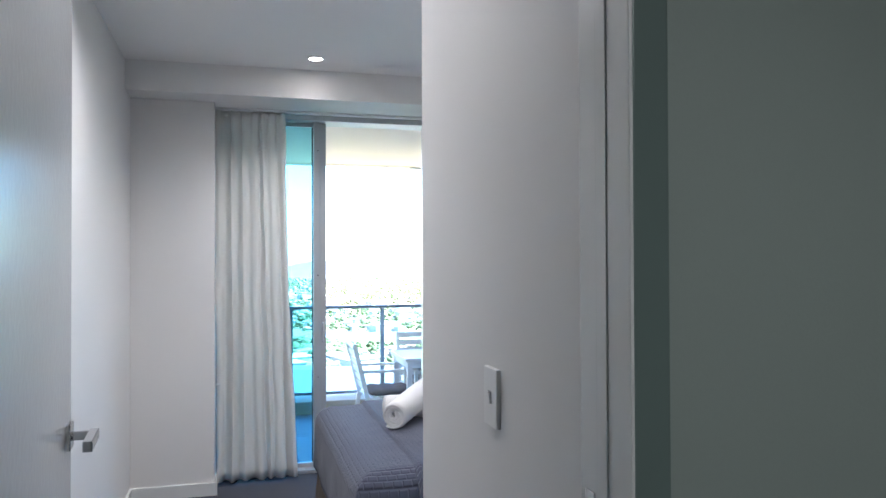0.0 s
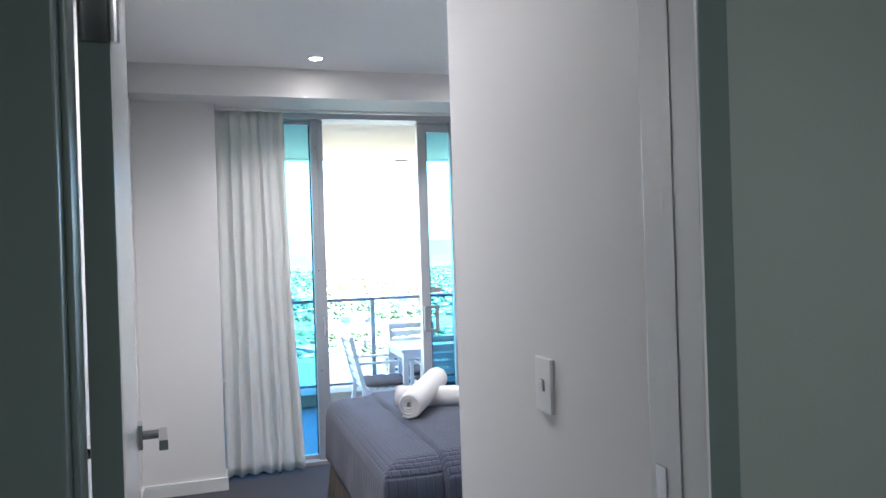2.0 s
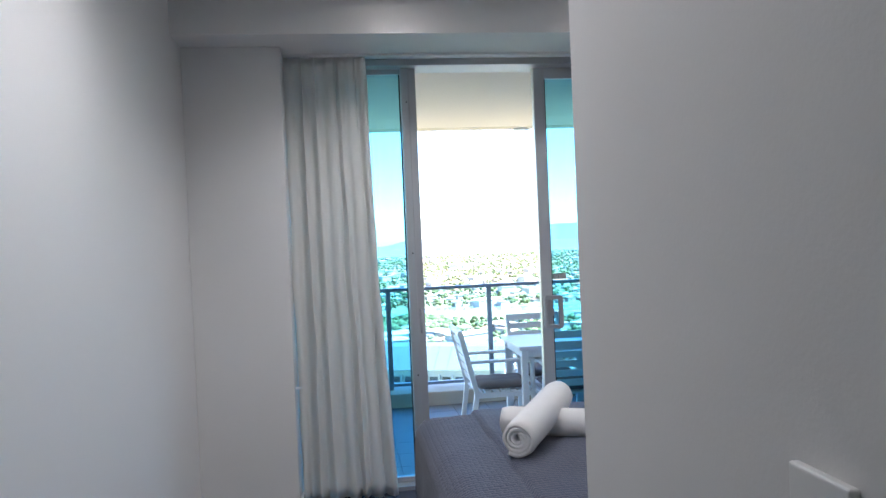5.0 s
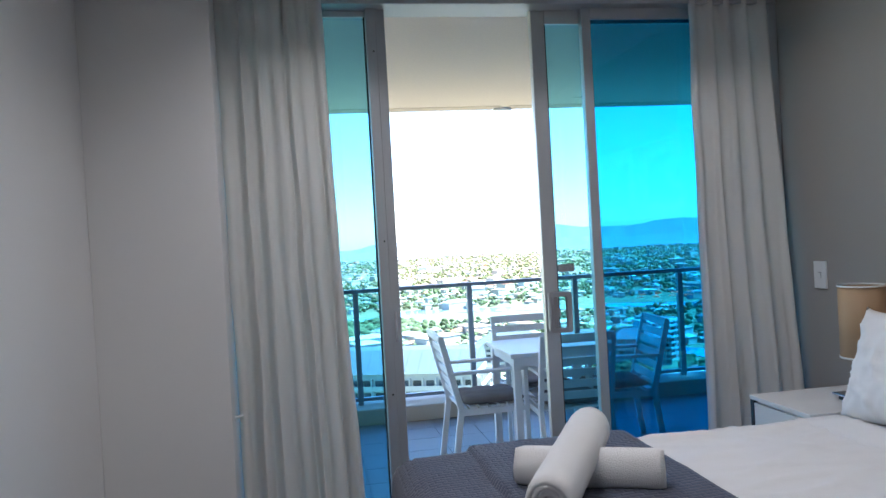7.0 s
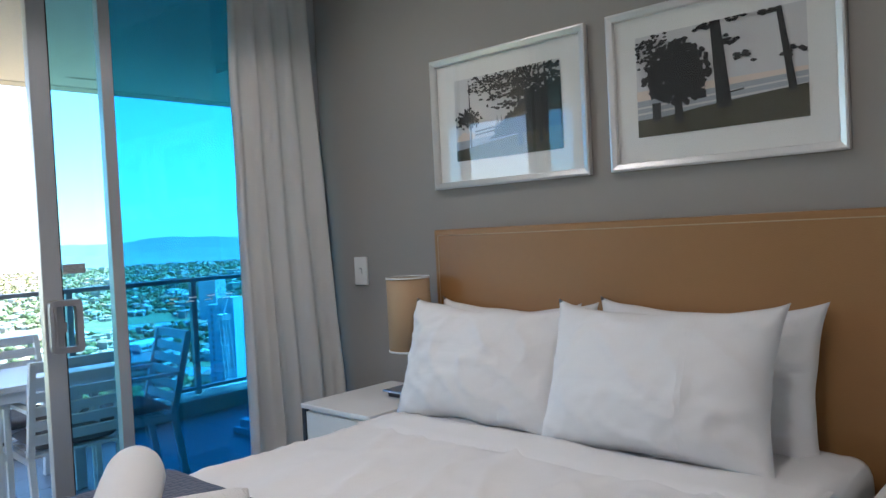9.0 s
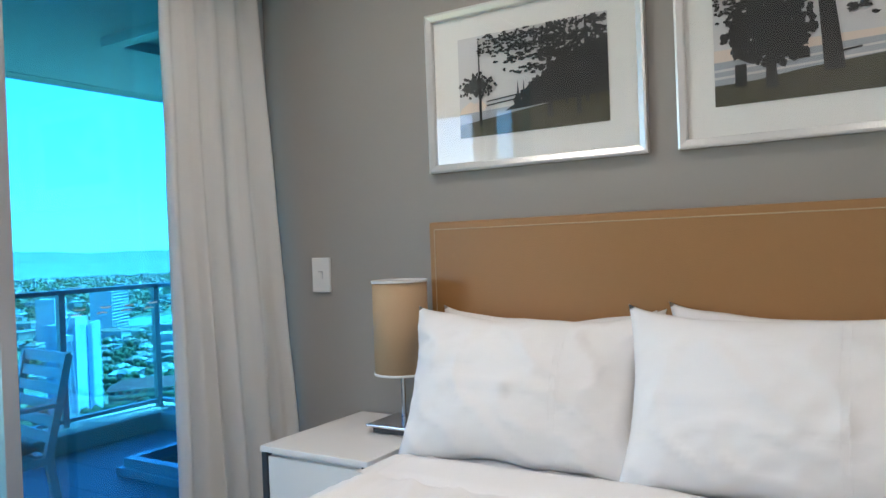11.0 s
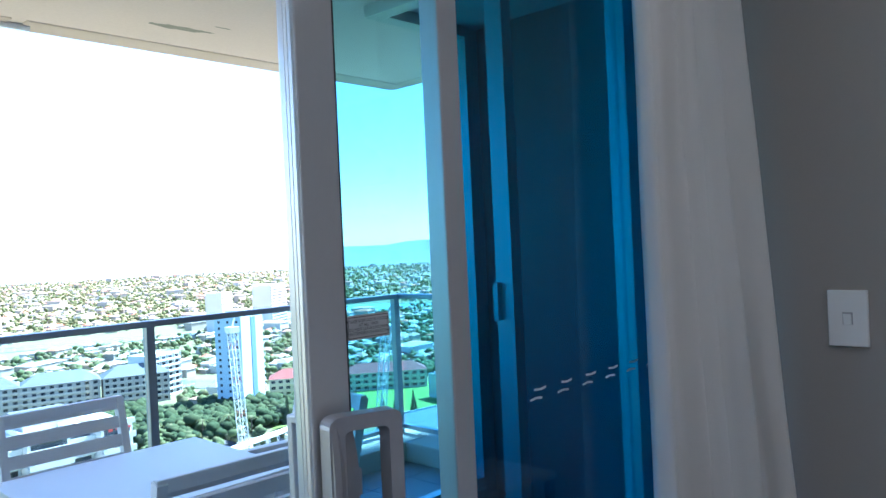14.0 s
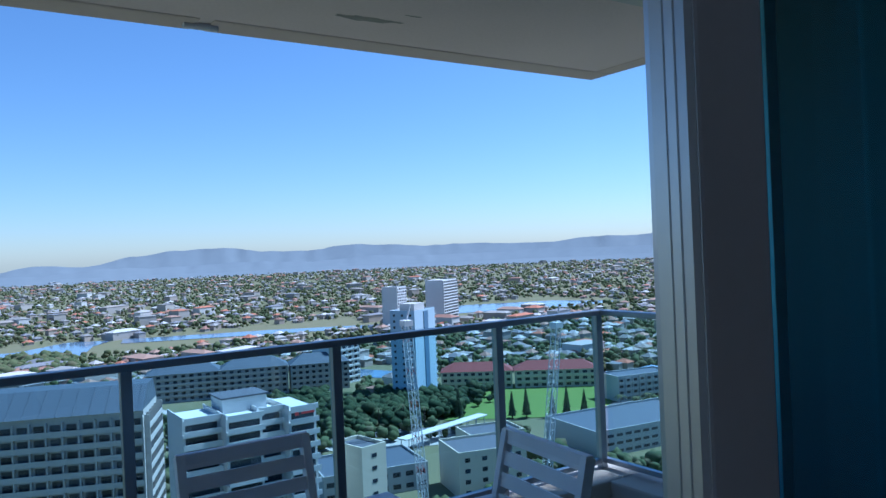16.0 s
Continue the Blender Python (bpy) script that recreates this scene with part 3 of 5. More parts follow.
def cloth_shell(name, mat, parent, x0, x1, y0, y1, top, drop, radius, seed, wrinkle=0.006, ridges=0.0, free_from=-9.0, step=0.035, label="", thick=0.012):
    """Cloth laid over a mattress: rounded over the edges and hanging down the sides."""
    bm = bmesh.new()
    def section(lo, hi, d):
        pts = []
        n = max(2, int(d / step))
        for i in range(n):
            pts.append((lo, -d + (d - radius) * i / n))
        for i in range(6):
            a = math.pi / 2 * i / 5
            pts.append((lo + radius - radius * math.cos(a), -radius + radius * math.sin(a)))
        m = int((hi - lo - 2 * radius) / step)
        for i in range(1, m):
            pts.append((lo + radius + (hi - lo - 2 * radius) * i / m, 0.0))
        return pts
    left = section(y0, y1, drop)
    right = [(y0 + y1 - y, z) for y, z in reversed(section(y0, y1, drop)[: max(2, int(drop / step)) + 6])]
    ys = left + right
    xs = section(x0, x1, drop)
    grid = []
    for k, (x, zx) in enumerate(xs):
        row = []
        for y, zy in ys:
            z = top + min(zx, zy)
            side = abs(zy) > radius or abs(zx) > radius
            w = wrinkle * (2.2 if side else 1.0)
            n1 = noise.noise((x * 6, y * 6, seed)) + 0.5 * noise.noise((x * 15, y * 15, seed + 7))
            if ridges and x > free_from:
                ease = min(1.0, (x - free_from) / 0.12)
                n1 += ease * ridges * ((1 - abs(noise.noise((x * 1.6 + 0.4 * y, y * 6 - x * 1.5, seed + 2)))) ** 10 + 0.7 * (1 - abs(noise.noise((x * 2.5 - y, y * 9 + x * 2, seed + 4)))) ** 10)
                n1 += ease * ridges * max(0.0, 0.35 + noise.noise((x * 1.8, y * 1.8, seed + 8))) * (1 - abs(noise.noise((x * 2.2 + y * 0.8, y * 15 - x * 4, seed + 9)))) ** 7
            flare = 0.02 * max(0.0, -min(zx, zy) - radius)
            ox = -flare if zx < zy else 0
            oy = (flare if y > (y0 + y1) / 2 else -flare) if zy < -radius else 0
            if zx < -radius:
                ox += 0.003 * math.sin(y * 15 + seed) * min(1, -zx * 3)
            if zy < -radius:
                oy += 0.003 * math.sin(x * 15 + seed) * min(1, -zy * 3)
            row.append(bm.verts.new((x + ox, y + oy, z + (0 if side else w * n1 * 0.6))))
        grid.append(row)
    for p, q in zip(grid, grid[1:]):
        for i in range(len(ys) - 1):
            bm.faces.new((p[i], p[i + 1], q[i + 1], q[i]))
    ob = part(name, bm, mat, parent, label, smooth=True)
    sol = ob.modifiers.new("thickness", "SOLIDIFY")
    sol.thickness, sol.offset = thick, -1
    return ob


bed = thing("bed", "double bed made up with white sheets and taupe valance", "bed", pose(0, 0, 0))
boxes("base", skirt_mat, (BX0 + 0.04, BX1 - 0.01, BY0 + 0.03, BY1 - 0.03, 0.04, 0.30), parent=bed, soft=0.02)
boxes("mattress", sheet_mat, (BX0 + 0.02, BX1 - 0.01, BY0 + 0.02, BY1 - 0.02, 0.30, BZ - 0.025), parent=bed, soft=0.06, seg=4)
for lx in (0.05, 1.6):
    for ly in (BY0 + 0.12, BY1 - 0.12):
        bm = bmesh.new()
        rod(bm, (lx, ly, 0), (lx, ly, 0.05), 0.03)
        part("leg", bm, dark_metal, bed)
bm = bmesh.new()
per = [(BX1 - 0.02, BY1 - 0.01), (BX0 + 0.02, BY1 - 0.01), (BX0 + 0.02, BY0 + 0.01), (BX1 - 0.02, BY0 + 0.01)]
rows_ = []
for z, amp in ((0.34, 0.004), (0.2, 0.012), (0.012, 0.02)):
    ring = []
    for a, b in zip(per, per[1:]):
        a, b = Vector(a), Vector(b)
        nrm = Vector((-(b - a).y, (b - a).x)).normalized() * -1
        for i in range(60):
            s = i / 60
            p = a.lerp(b, s) + nrm * (amp * (0.4 + math.sin(s * 75 + 2 * math.sin(s * 13))) + (0.34 - z) * 0.05)
            ring.append(bm.verts.new((p.x, p.y, z)))
    rows_.append(ring)
for p, q in zip(rows_, rows_[1:]):
    for i in range(len(p) - 1):
        bm.faces.new((p[i], p[i + 1], q[i + 1], q[i]))
val = part("valance", bm, skirt_mat, bed, "pleated taupe cloth valance", smooth=True)
val.modifiers.new("thickness", "SOLIDIFY").thickness = 0.004
cloth_shell("sheet", sheet_mat, bed, BX0 + 0.015, BX1 - 0.02, BY0 + 0.005, BY1 - 0.005, BZ, 0.27, 0.05, 5, 0.006, ridges=2.5, free_from=0.58, step=0.014)

# folded-back edge of the top sheet
bm = bmesh.new()
nx, ny = 10, 50
grid = []
for i in range(nx + 1):
    row = []
    for j in range(ny + 1):
        x = 1.225 + 0.17 * i / nx
        y = BY0 + 0.02 + (BY1 - BY0 - 0.04) * j / ny
        edge = math.sin(math.pi * i / nx) ** 0.3 * min(1.0, j / 6, (ny - j) / 6) if 0 < i < nx else 0
        row.append(bm.verts.new((x + 0.02 * noise.noise((y * 3, 1, 2)), y, BZ + 0.002 + 0.016 * edge + 0.004 * noise.noise((x * 12, y * 9, 4)))))
    grid.append(row)
for p, q in zip(grid, grid[1:]):
    for j in range(ny):
        bm.faces.new((p[j], p[j + 1], q[j + 1], q[j]))
part("sheet_fold", bm, sheet_mat, bed, "turned-back white sheet hem", smooth=True)

coverlet = thing("coverlet", "blue-grey quilted coverlet folded over the foot of the bed", "coverlet", pose(0, 0, 0))
cloth_shell("lower_layer", quilt_mat, coverlet, BX0 - 0.01, 0.62, BY0 - 0.012, BY1 + 0.012, BZ + 0.022, 0.33, 0.10, 11, 0.005, ridges=1.0, thick=0.010)
bm = bmesh.new()
# the folded-back layer lies across the bed and hangs down both sides
profile = []
half, turn_r, hang = (BY1 - BY0) / 2 + 0.026, 0.10, 0.30
for k in range(9):
    profile.append((-half - 0.006 * (1 - k / 9), -hang + (hang - turn_r) * k / 9))
for k in range(8):
    a = math.pi / 2 * k / 7
    profile.append((-half + turn_r - turn_r * math.cos(a), -turn_r + turn_r * math.sin(a)))
flat_n = 40
profile += [(-half + turn_r + (2 * half - 2 * turn_r) * k / flat_n, 0.0) for k in range(1, flat_n)]
profile += [(-y, z) for y, z in reversed(profile[:17])]
nx = 44
grid = []
for i in range(nx + 1):
    e = math.sqrt(max(0.0, 1 - max(0.0, 1 - i / 1.6, 1 - (nx - i) / 1.6) ** 2))
    row = []
    for y, z in profile:
        x = 0.075 + 0.525 * i / nx + 0.012 * noise.noise((y * 4, i * 0.1, 3))
        lift = 0.020 + 0.020 * e
        out = 0.020 * e * (1 if y > 0 else -1) if z < -0.03 else 0.0
        row.append(bm.verts.new((x, (BY0 + BY1) / 2 + y + out, BZ + z + (lift if z > -0.03 else lift * 0.6) + 0.004 * noise.noise((x * 9, y * 9, 9)))))
    grid.append(row)
for p, q in zip(grid, grid[1:]):
    for j in range(len(profile) - 1):
        bm.faces.new((p[j], p[j + 1], q[j + 1], q[j]))
part("folded_layer", bm, quilt_mat, coverlet, "second folded layer of the quilted coverlet", smooth=True)

headboard = thing("headboard", "tan leather upholstered headboard with cream piping", "headboard", pose(0, 0, 0))
HB0, HB1, HBT = -2.33, -0.80, 1.157
bm = bmesh.new()
box(bm, 1.727, RIGHT - 0.002, HB0, HB1, 0.05, HBT)
soften(bm, 0.008, 3)
part("panel", bm, headboard_mat, headboard)
bm = bmesh.new()
for a, b in (((1.7265, HB0 + 0.02, HBT - 0.022), (1.7265, HB1 - 0.02, HBT - 0.022)), ((1.7265, HB1 - 0.02, 0.3), (1.7265, HB1 - 0.02, HBT - 0.022)), ((1.7265, HB0 + 0.02, 0.3), (1.7265, HB0 + 0.02, HBT - 0.022))):
    rod(bm, a, b, 0.0017, seg=8)
part("piping", bm, piping_mat, headboard, "thin cream piping line")


def pillow(m, w, h, t, seed, label):
    """A plump pillow: pinched corners, sagging sides, creases and a pressed fold."""
    p = thing("pillow", label, "pillow", m, group="pillows on the bed")
    bm = bmesh.new()
    nu, nv = 44, 32
    sheets = []
    for side in (1, -1):
        g = []
        for j in range(nv + 1):
            v = -1 + 2 * j / nv
            row = []
            for i in range(nu + 1):
                u = -1 + 2 * i / nu
                pinch = 1 - 0.05 * (1 - v * v) * (u * u)
                x = u * w / 2 * (1 - 0.085 * (1 - v * v) * u * u + 0.02 * noise.noise((v * 2, seed, 3)))
                y = v * h / 2 * (1 - 0.13 * (1 - u * u) * v * v + 0.04 * noise.noise((u * 2.5, seed, 9)) + (0.06 * abs(u) ** 7 if v > 0 else 0.02 * abs(u) ** 7))
                full = max(0.0, (1 - abs(u) ** 2.1)) ** 0.55 * max(0.0, (1 - abs(v) ** 2.1)) ** 0.6
                crease = 0.006 * noise.noise((u * 1.7 + seed, v * 1.8, side)) + 0.0025 * noise.noise((u * 6 + seed, v * 4, side)) + 0.014 * (1 - abs(noise.noise((u * 2.2 + v * 1.5 + seed, v * 1.2 - u + 5, side)))) ** 9 + 0.008 * (1 - abs(noise.noise((u * 5 - v * 2 + seed, v * 3 + 2, side)))) ** 8
                rim = min(1, (1 - abs(u)) * 8, (1 - abs(v)) * 8)
                z = side * (t / 2 * full + crease * rim)
                row.append((x, y * pinch, z))
            g.append(row)
        sheets.append(g)
    vs = [[[None] * (nu + 1) for _ in range(nv + 1)] for _ in range(2)]
    for s in range(2):
        for j in range(nv + 1):
            for i in range(nu + 1):
                if s == 1 and (i in (0, nu) or j in (0, nv)):
                    vs[s][j][i] = vs[0][j][i]
                else:
                    vs[s][j][i] = bm.verts.new(sheets[s][j][i])
    for s in range(2):
        for j in range(nv):
            for i in range(nu):
                bm.faces.new((vs[s][j][i], vs[s][j][i + 1], vs[s][j + 1][i + 1], vs[s][j + 1][i]))
    part("pillowcase", bm, sheet_mat, p, smooth=True)
    # stitched hem of the pillowcase opening
    bm = bmesh.new()
    for i, j in [(int(nu * 0.70) + k, j) for k in (0, 1) for j in range(2, nv - 1)]:
        if j == 2:
            prev = None
        x, y, z = sheets[0][j][i]
        x += 0.002 * noise.noise((j * 0.2, seed, 0))
        c = (bm.verts.new((x - 0.0018, y, z + 0.0003)), bm.verts.new((x, y, z + 0.0012)), bm.verts.new((x + 0.0018, y, z + 0.0003)))
        if prev:
            bm.faces.new((prev[0], prev[1], c[1], c[0]))
            bm.faces.new((prev[1], prev[2], c[2], c[1]))
        prev = c
    part("case_hem", bm, sheet_mat, p, smooth=True)
    return p


def upright(x, y, z, lean, turn=0.0, roll=0.0):
    """Pose of a pillow standing on its long edge, facing the foot of the bed, leaning back."""
    return Matrix.Translation((x, y, z)) @ Euler((0, radians(lean), radians(turn))).to_matrix().to_4x4() @ Matrix(((0, 0, -1, 0), (-1, 0, 0, 0), (0, 1, 0, 0), (0, 0, 0, 1))) @ pose(0, 0, 0, 0, 0, roll)


pillow(upright(1.64, -1.19, 0.715, 13), 0.64, 0.39, 0.15, 1, "plump white pillow propped against the headboard")
pillow(upright(1.64, -1.835, 0.725, 13), 0.64, 0.40, 0.15, 2, "plump white pillow propped against the headboard")
pillow(upright(1.49, -1.20, 0.728, 19, 3, -1), 0.64, 0.395, 0.21, 3, "creased white pillow leaning on another pillow")
pillow(upright(1.46, -1.79, 0.738, 20, -2, 1), 0.655, 0.41, 0.21, 4, "creased white pillow leaning on another pillow")


def towel_roll(a, b, r, seed, label):
    """A towel rolled up tightly, with the spiral showing at its ends."""
    a, b = Vector(a), Vector(b)
    length = (b - a).length
    q = (b - a).to_track_quat("Z", "X")
    t = thing("rolled_towel", label, "towel", Matrix.Translation(a) @ q.to_matrix().to_4x4(), group="rolled towels on the bed")
    bm = bmesh.new()
    turns, seg, nl = 3.6, 130, 16
    grid = []
    for j in range(nl + 1):
        z = length * j / nl
        row = []
        for i in range(seg + 1):
            s = i / seg
            ang = 2 * math.pi * turns * s
            rr = r * (0.16 + 0.84 * s) + 0.002 * noise.noise((math.cos(ang) * 2, math.sin(ang) * 2, z * 12 + seed))
            endpull = 0.012 * (1 - s) * (1 if j < nl / 2 else -1) * (1 if j in (0, nl) else 0)
            rim = -0.006 if j in (0, nl) else 0
            row.append(bm.verts.new(((rr + rim * s) * math.cos(ang), (rr + rim * s) * math.sin(ang), z + endpull + 0.003 * noise.noise((ang, seed, j)))))
        grid.append(row)
    for p, w in zip(grid, grid[1:]):
        for i in range(seg):
            bm.faces.new((p[i], p[i + 1], w[i + 1], w[i]))
    c = part("towel_cloth", bm, towel_mat, t, smooth=True)
    sol = c.modifiers.new("thickness", "SOLIDIFY")
    sol.thickness, sol.offset = 0.011, 0
    return t


TZ = BZ + 0.04
towel_roll((0.13, -1.31, TZ + 0.046), (0.47, -1.47, TZ + 0.046), 0.050, 2, "white towel rolled up and lying on the coverlet")
towel_roll((0.10, -1.66, TZ + 0.062), (0.37, -1.22, TZ + 0.105), 0.060, 5, "white rolled towel laid across another towel")


# ---- bedside tables and lamp ----
def bedside_table(y0, y1, label):
    x0, x1 = 1.31, RIGHT - 0.016
    n = thing("bedside_table", label, "bedside table", pose(x0, y0, 0), group="bedside tables")
    d, w = x1 - x0, y1 - y0
    boxes("top", nightstand_mat, (0, d, 0, w, 0.545, 0.562), parent=n, soft=0.003)
    boxes("carcass", nightstand_mat, (0.02, d - 0.005, 0.024, w - 0.024, 0.20, 0.540), parent=n, soft=0.002)
    boxes("drawer_front", nightstand_mat, (0.004, 0.020, 0.026, w - 0.026, 0.39, 0.535), parent=n, soft=0.002)
    boxes("drawer_front", nightstand_mat, (0.004, 0.020, 0.026, w - 0.026, 0.225, 0.383), parent=n, soft=0.002)
    for px in (0.003, d - 0.03):
        for py in (0.002, w - 0.022):
            boxes("leg", dark_metal, (px, px + 0.02, py, py + 0.02, 0, 0.545), parent=n, soft=0.001, label="black metal corner post")
    return n


bedside_table(-0.865, -0.495, "white two-drawer bedside table with black corner posts")
bedside_table(-2.67, -2.30, "white bedside table with black corner posts beside the bed")

LX, LY = 1.615, -0.765
lamp_t = thing("table_lamp", "table lamp with tan drum shade and chrome base", "table lamp", pose(LX, LY, 0.562))
boxes("base_plate", chrome, (-0.08, 0.08, -0.08, 0.08, 0.018, 0.026), parent=lamp_t, soft=0.002, label="square polished chrome plate")
boxes("base_foot", dark_metal, (-0.065, 0.065, -0.065, 0.065, 0.0, 0.018), parent=lamp_t, soft=0.002, label="black base block")
bm = bmesh.new()
rod(bm, (0, 0, 0.026), (0, 0, 0.36), 0.0065, seg=16)
part("stem", bm, chrome, lamp_t, smooth=False)
SR = 0.079
bm = bmesh.new()
rings = [[bm.verts.new((SR * math.cos(i * math.pi / 32), SR * math.sin(i * math.pi / 32), z)) for i in range(64)] for z in (0.165, 0.297, 0.429)]
for p, q in zip(rings, rings[1:]):
    for i in range(64):
        bm.faces.new((p[i], p[(i + 1) % 64], q[(i + 1) % 64], q[i]))
shade = part("shade", bm, shade_mat, lamp_t, "tan woven drum shade", smooth=True)
shade.modifiers.new("thickness", "SOLIDIFY").thickness = 0.002
for z in (0.1655, 0.4285):
    bm = bmesh.new()
    ring_o = [[bm.verts.new(((SR + dr) * math.cos(i * math.pi / 32), (SR + dr) * math.sin(i * math.pi / 32), z + dz)) for i in range(64)] for dr, dz in ((0.0005, -0.0035), (0.0022, -0.003), (0.0022, 0.003), (0.0005, 0.0035), (-0.003, 0.003), (-0.003, -0.003))]
    for p, q in zip(ring_o, ring_o[1:] + ring_o[:1]):
        for i in range(64):
            bm.faces.new((p[i], p[(i + 1) % 64], q[(i + 1) % 64], q[i]))
    part("shade_trim", bm, white_plastic, shade, "white trim band", smooth=True)
bm = bmesh.new()
for a in range(3):
    rod(bm, (0, 0, 0.355), (SR * math.cos(a * 2.094), SR * math.sin(a * 2.094), 0.40), 0.0015, seg=6)
rod(bm, (0, 0, 0.355), (0, 0, 0.38), 0.013)
part("shade_carrier", bm, chrome, lamp_t)


# ---- framed pictures ----
art_sky = material("print_sky", (0.66, 0.62, 0.59), 0.7, grain=6, patch=3, second=(0.56, 0.58, 0.61))
art_sea = material("print_sea", (0.42, 0.44, 0.47), 0.7, grain=30, second=(0.30, 0.32, 0.36))
art_foam = material("print_surf", (0.66, 0.64, 0.62), 0.7, grain=30)
art_dark = material("print_shadow", (0.012, 0.013, 0.014), 0.7, grain=30, second=(0.03, 0.03, 0.028))
art_ground = material("print_ground", (0.10, 0.092, 0.052), 0.7, grain=45, patch=9, second=(0.025, 0.025, 0.016))
art_glow = material("print_glow", (0.76, 0.64, 0.54), 0.7, grain=10, second=(0.68, 0.57, 0.49))


def blot(bm, cx, cy, rx, ry, z, rnd, n=9):
    """One ragged flat leaf mass."""
    vs = []
    for i in range(n):
        a = 2 * math.pi * i / n
        k = rnd.uniform(0.55, 1.2)
        vs.append(bm.verts.new((cx + rx * k * math.cos(a), cy + ry * k * math.sin(a), z)))
    bm.faces.new(vs)


def flat(bm, pts, z):
    bm.faces.new([bm.verts.new((x, y, z)) for x, y in pts])


def picture(y_left, width, z0, height, img, seed, label):
    """Framed print on the wall; x runs to the right across the print, y up."""
    m = Matrix.Translation((RIGHT, y_left, z0)) @ Matrix(((0, 0, -1, 0), (-1, 0, 0, 0), (0, 1, 0, 0), (0, 0, 0, 1)))
    p = thing("framed_picture", label, "picture", m, group="pictures above the headboard")
    fw, fd = 0.023, 0.022
    bm = bmesh.new()
    prof = ((0.0, 0.002), (0.0, fd), (0.006, fd + 0.002), (fw - 0.003, fd - 0.003), (fw, fd - 0.009), (fw, 0.002))
    loops = [[bm.verts.new(c) for c in ((o, o, z), (width - o, o, z), (width - o, height - o, z), (o, height - o, z))] for o, z in prof]
    for a, b in zip(loops, loops[1:]):
        for i in range(4):
            bm.faces.new((a[i], a[(i + 1) % 4], b[(i + 1) % 4], b[i]))
    part("moulding", bm, silver_frame, p, "brushed silver picture moulding")
    boxes("mat_board", mat_board, (fw, width - fw, fw, height - fw, 0.004, 0.006), parent=p, label="wide white mount")
    x0, x1, y0, y1 = img
    Z = 0.0066
    def layer(name, mat, fn, dz):
        b = bmesh.new()
        fn(b, Z + dz)
        # keep every shape inside the print
        for co, no in (((x0, 0, 0), (-1, 0, 0)), ((x1, 0, 0), (1, 0, 0)), ((0, y0, 0), (0, -1, 0)), ((0, y1, 0), (0, 1, 0))):
            bmesh.ops.bisect_plane(b, geom=b.verts[:] + b.edges[:] + b.faces[:], plane_co=co, plane_no=no, clear_outer=True)
        me = bpy.data.meshes.new(name)
        b.to_mesh(me)
        b.free()
        me.materials.append(mat)
        o = new(name, me)
        o.parent = printed
    rnd = random.Random(seed)
    W, H = x1 - x0, y1 - y0
    X, Y = (lambda u: x0 + u * W), (lambda v: y0 + v * H)
    printed = boxes("print", art_sky, (x0, x1, y0, y1, 0.006, 0.0066), parent=p, label="photograph of dark trees on a sea shore")
    if seed == 1:
        layer("glow", art_glow, lambda b, z: blot(b, X(0.10), Y(0.22), W * 0.10, H * 0.16, z, rnd, 14), 0.0008)
        layer("sea", art_sea, lambda b, z: flat(b, ((X(0), Y(0.13)), (X(0.55), Y(0.15)), (X(0.55), Y(0.27)), (X(0), Y(0.24))), z), 0.0012)
        layer("ground", art_ground, lambda b, z: (flat(b, ((X(0), Y(0)), (X(1), Y(0)), (X(1), Y(0.30)), (X(0.5), Y(0.22)), (X(0), Y(0.13))), z)), 0.0016)
        def trees(b, z):
            flat(b, ((X(0.145), Y(0.1)), (X(0.165), Y(0.1)), (X(0.155), Y(0.95)), (X(0.15), Y(0.95))), z)
            flat(b, ((X(0.61), Y(0.1)), (X(0.65), Y(0.1)), (X(0.635), Y(1.0)), (X(0.62), Y(1.0))), z)
            flat(b, ((X(0.80), Y(0.1)), (X(0.83), Y(0.1)), (X(0.82), Y(1.0)), (X(0.81), Y(1.0))), z)
            flat(b, ((X(0.33), Y(0.22)), (X(1), Y(0.27)), (X(1), Y(0.80)), (X(0.74), Y(0.64)), (X(0.58), Y(0.46)), (X(0.46), Y(0.33))), z - 0.0005)
            for _ in range(260):
                k = rnd.random()
                blot(b, X(0.40 + 0.36 * k), Y(0.30 + 0.38 * k + rnd.gauss(0, 0.018)), W * 0.012, H * 0.022, z + rnd.uniform(0, 8e-4), rnd, 7)
            for _ in range(320):
                k = rnd.random()
                blot(b, X(0.20 + 0.5 * k), Y(0.97 - 0.34 * rnd.random() * k + 0.03 * math.sin(k * 30)), W * rnd.uniform(0.006, 0.018), H * rnd.uniform(0.006, 0.014), z + rnd.uniform(0, 8e-4), rnd, 7)
            for u, w in ((0.74, 0.008), (0.87, 0.012), (0.93, 0.007)):
                flat(b, ((X(u - w), Y(0.2)), (X(u + w), Y(0.2)), (X(u + w * 0.6), Y(1.0)), (X(u - w * 0.6), Y(1.0))), z + 0.0009)
            for _ in range(300):
                blot(b, X(1.0 - 0.42 * rnd.random()), Y(rnd.choice((0.95, 0.86, 0.76, 0.68)) + rnd.gauss(0, 0.022)), W * rnd.uniform(0.008, 0.022), H * rnd.uniform(0.010, 0.024), z + rnd.uniform(0, 8e-4), rnd)
            for _ in range(260):
                k = rnd.random()
                blot(b, X(rnd.gauss(0.62, 0.15)), Y(0.60 + 0.11 * round(3 * k) + rnd.gauss(0, 0.02)), W * rnd.uniform(0.010, 0.030), H * rnd.uniform(0.010, 0.022), z + rnd.uniform(0, 8e-4), rnd)
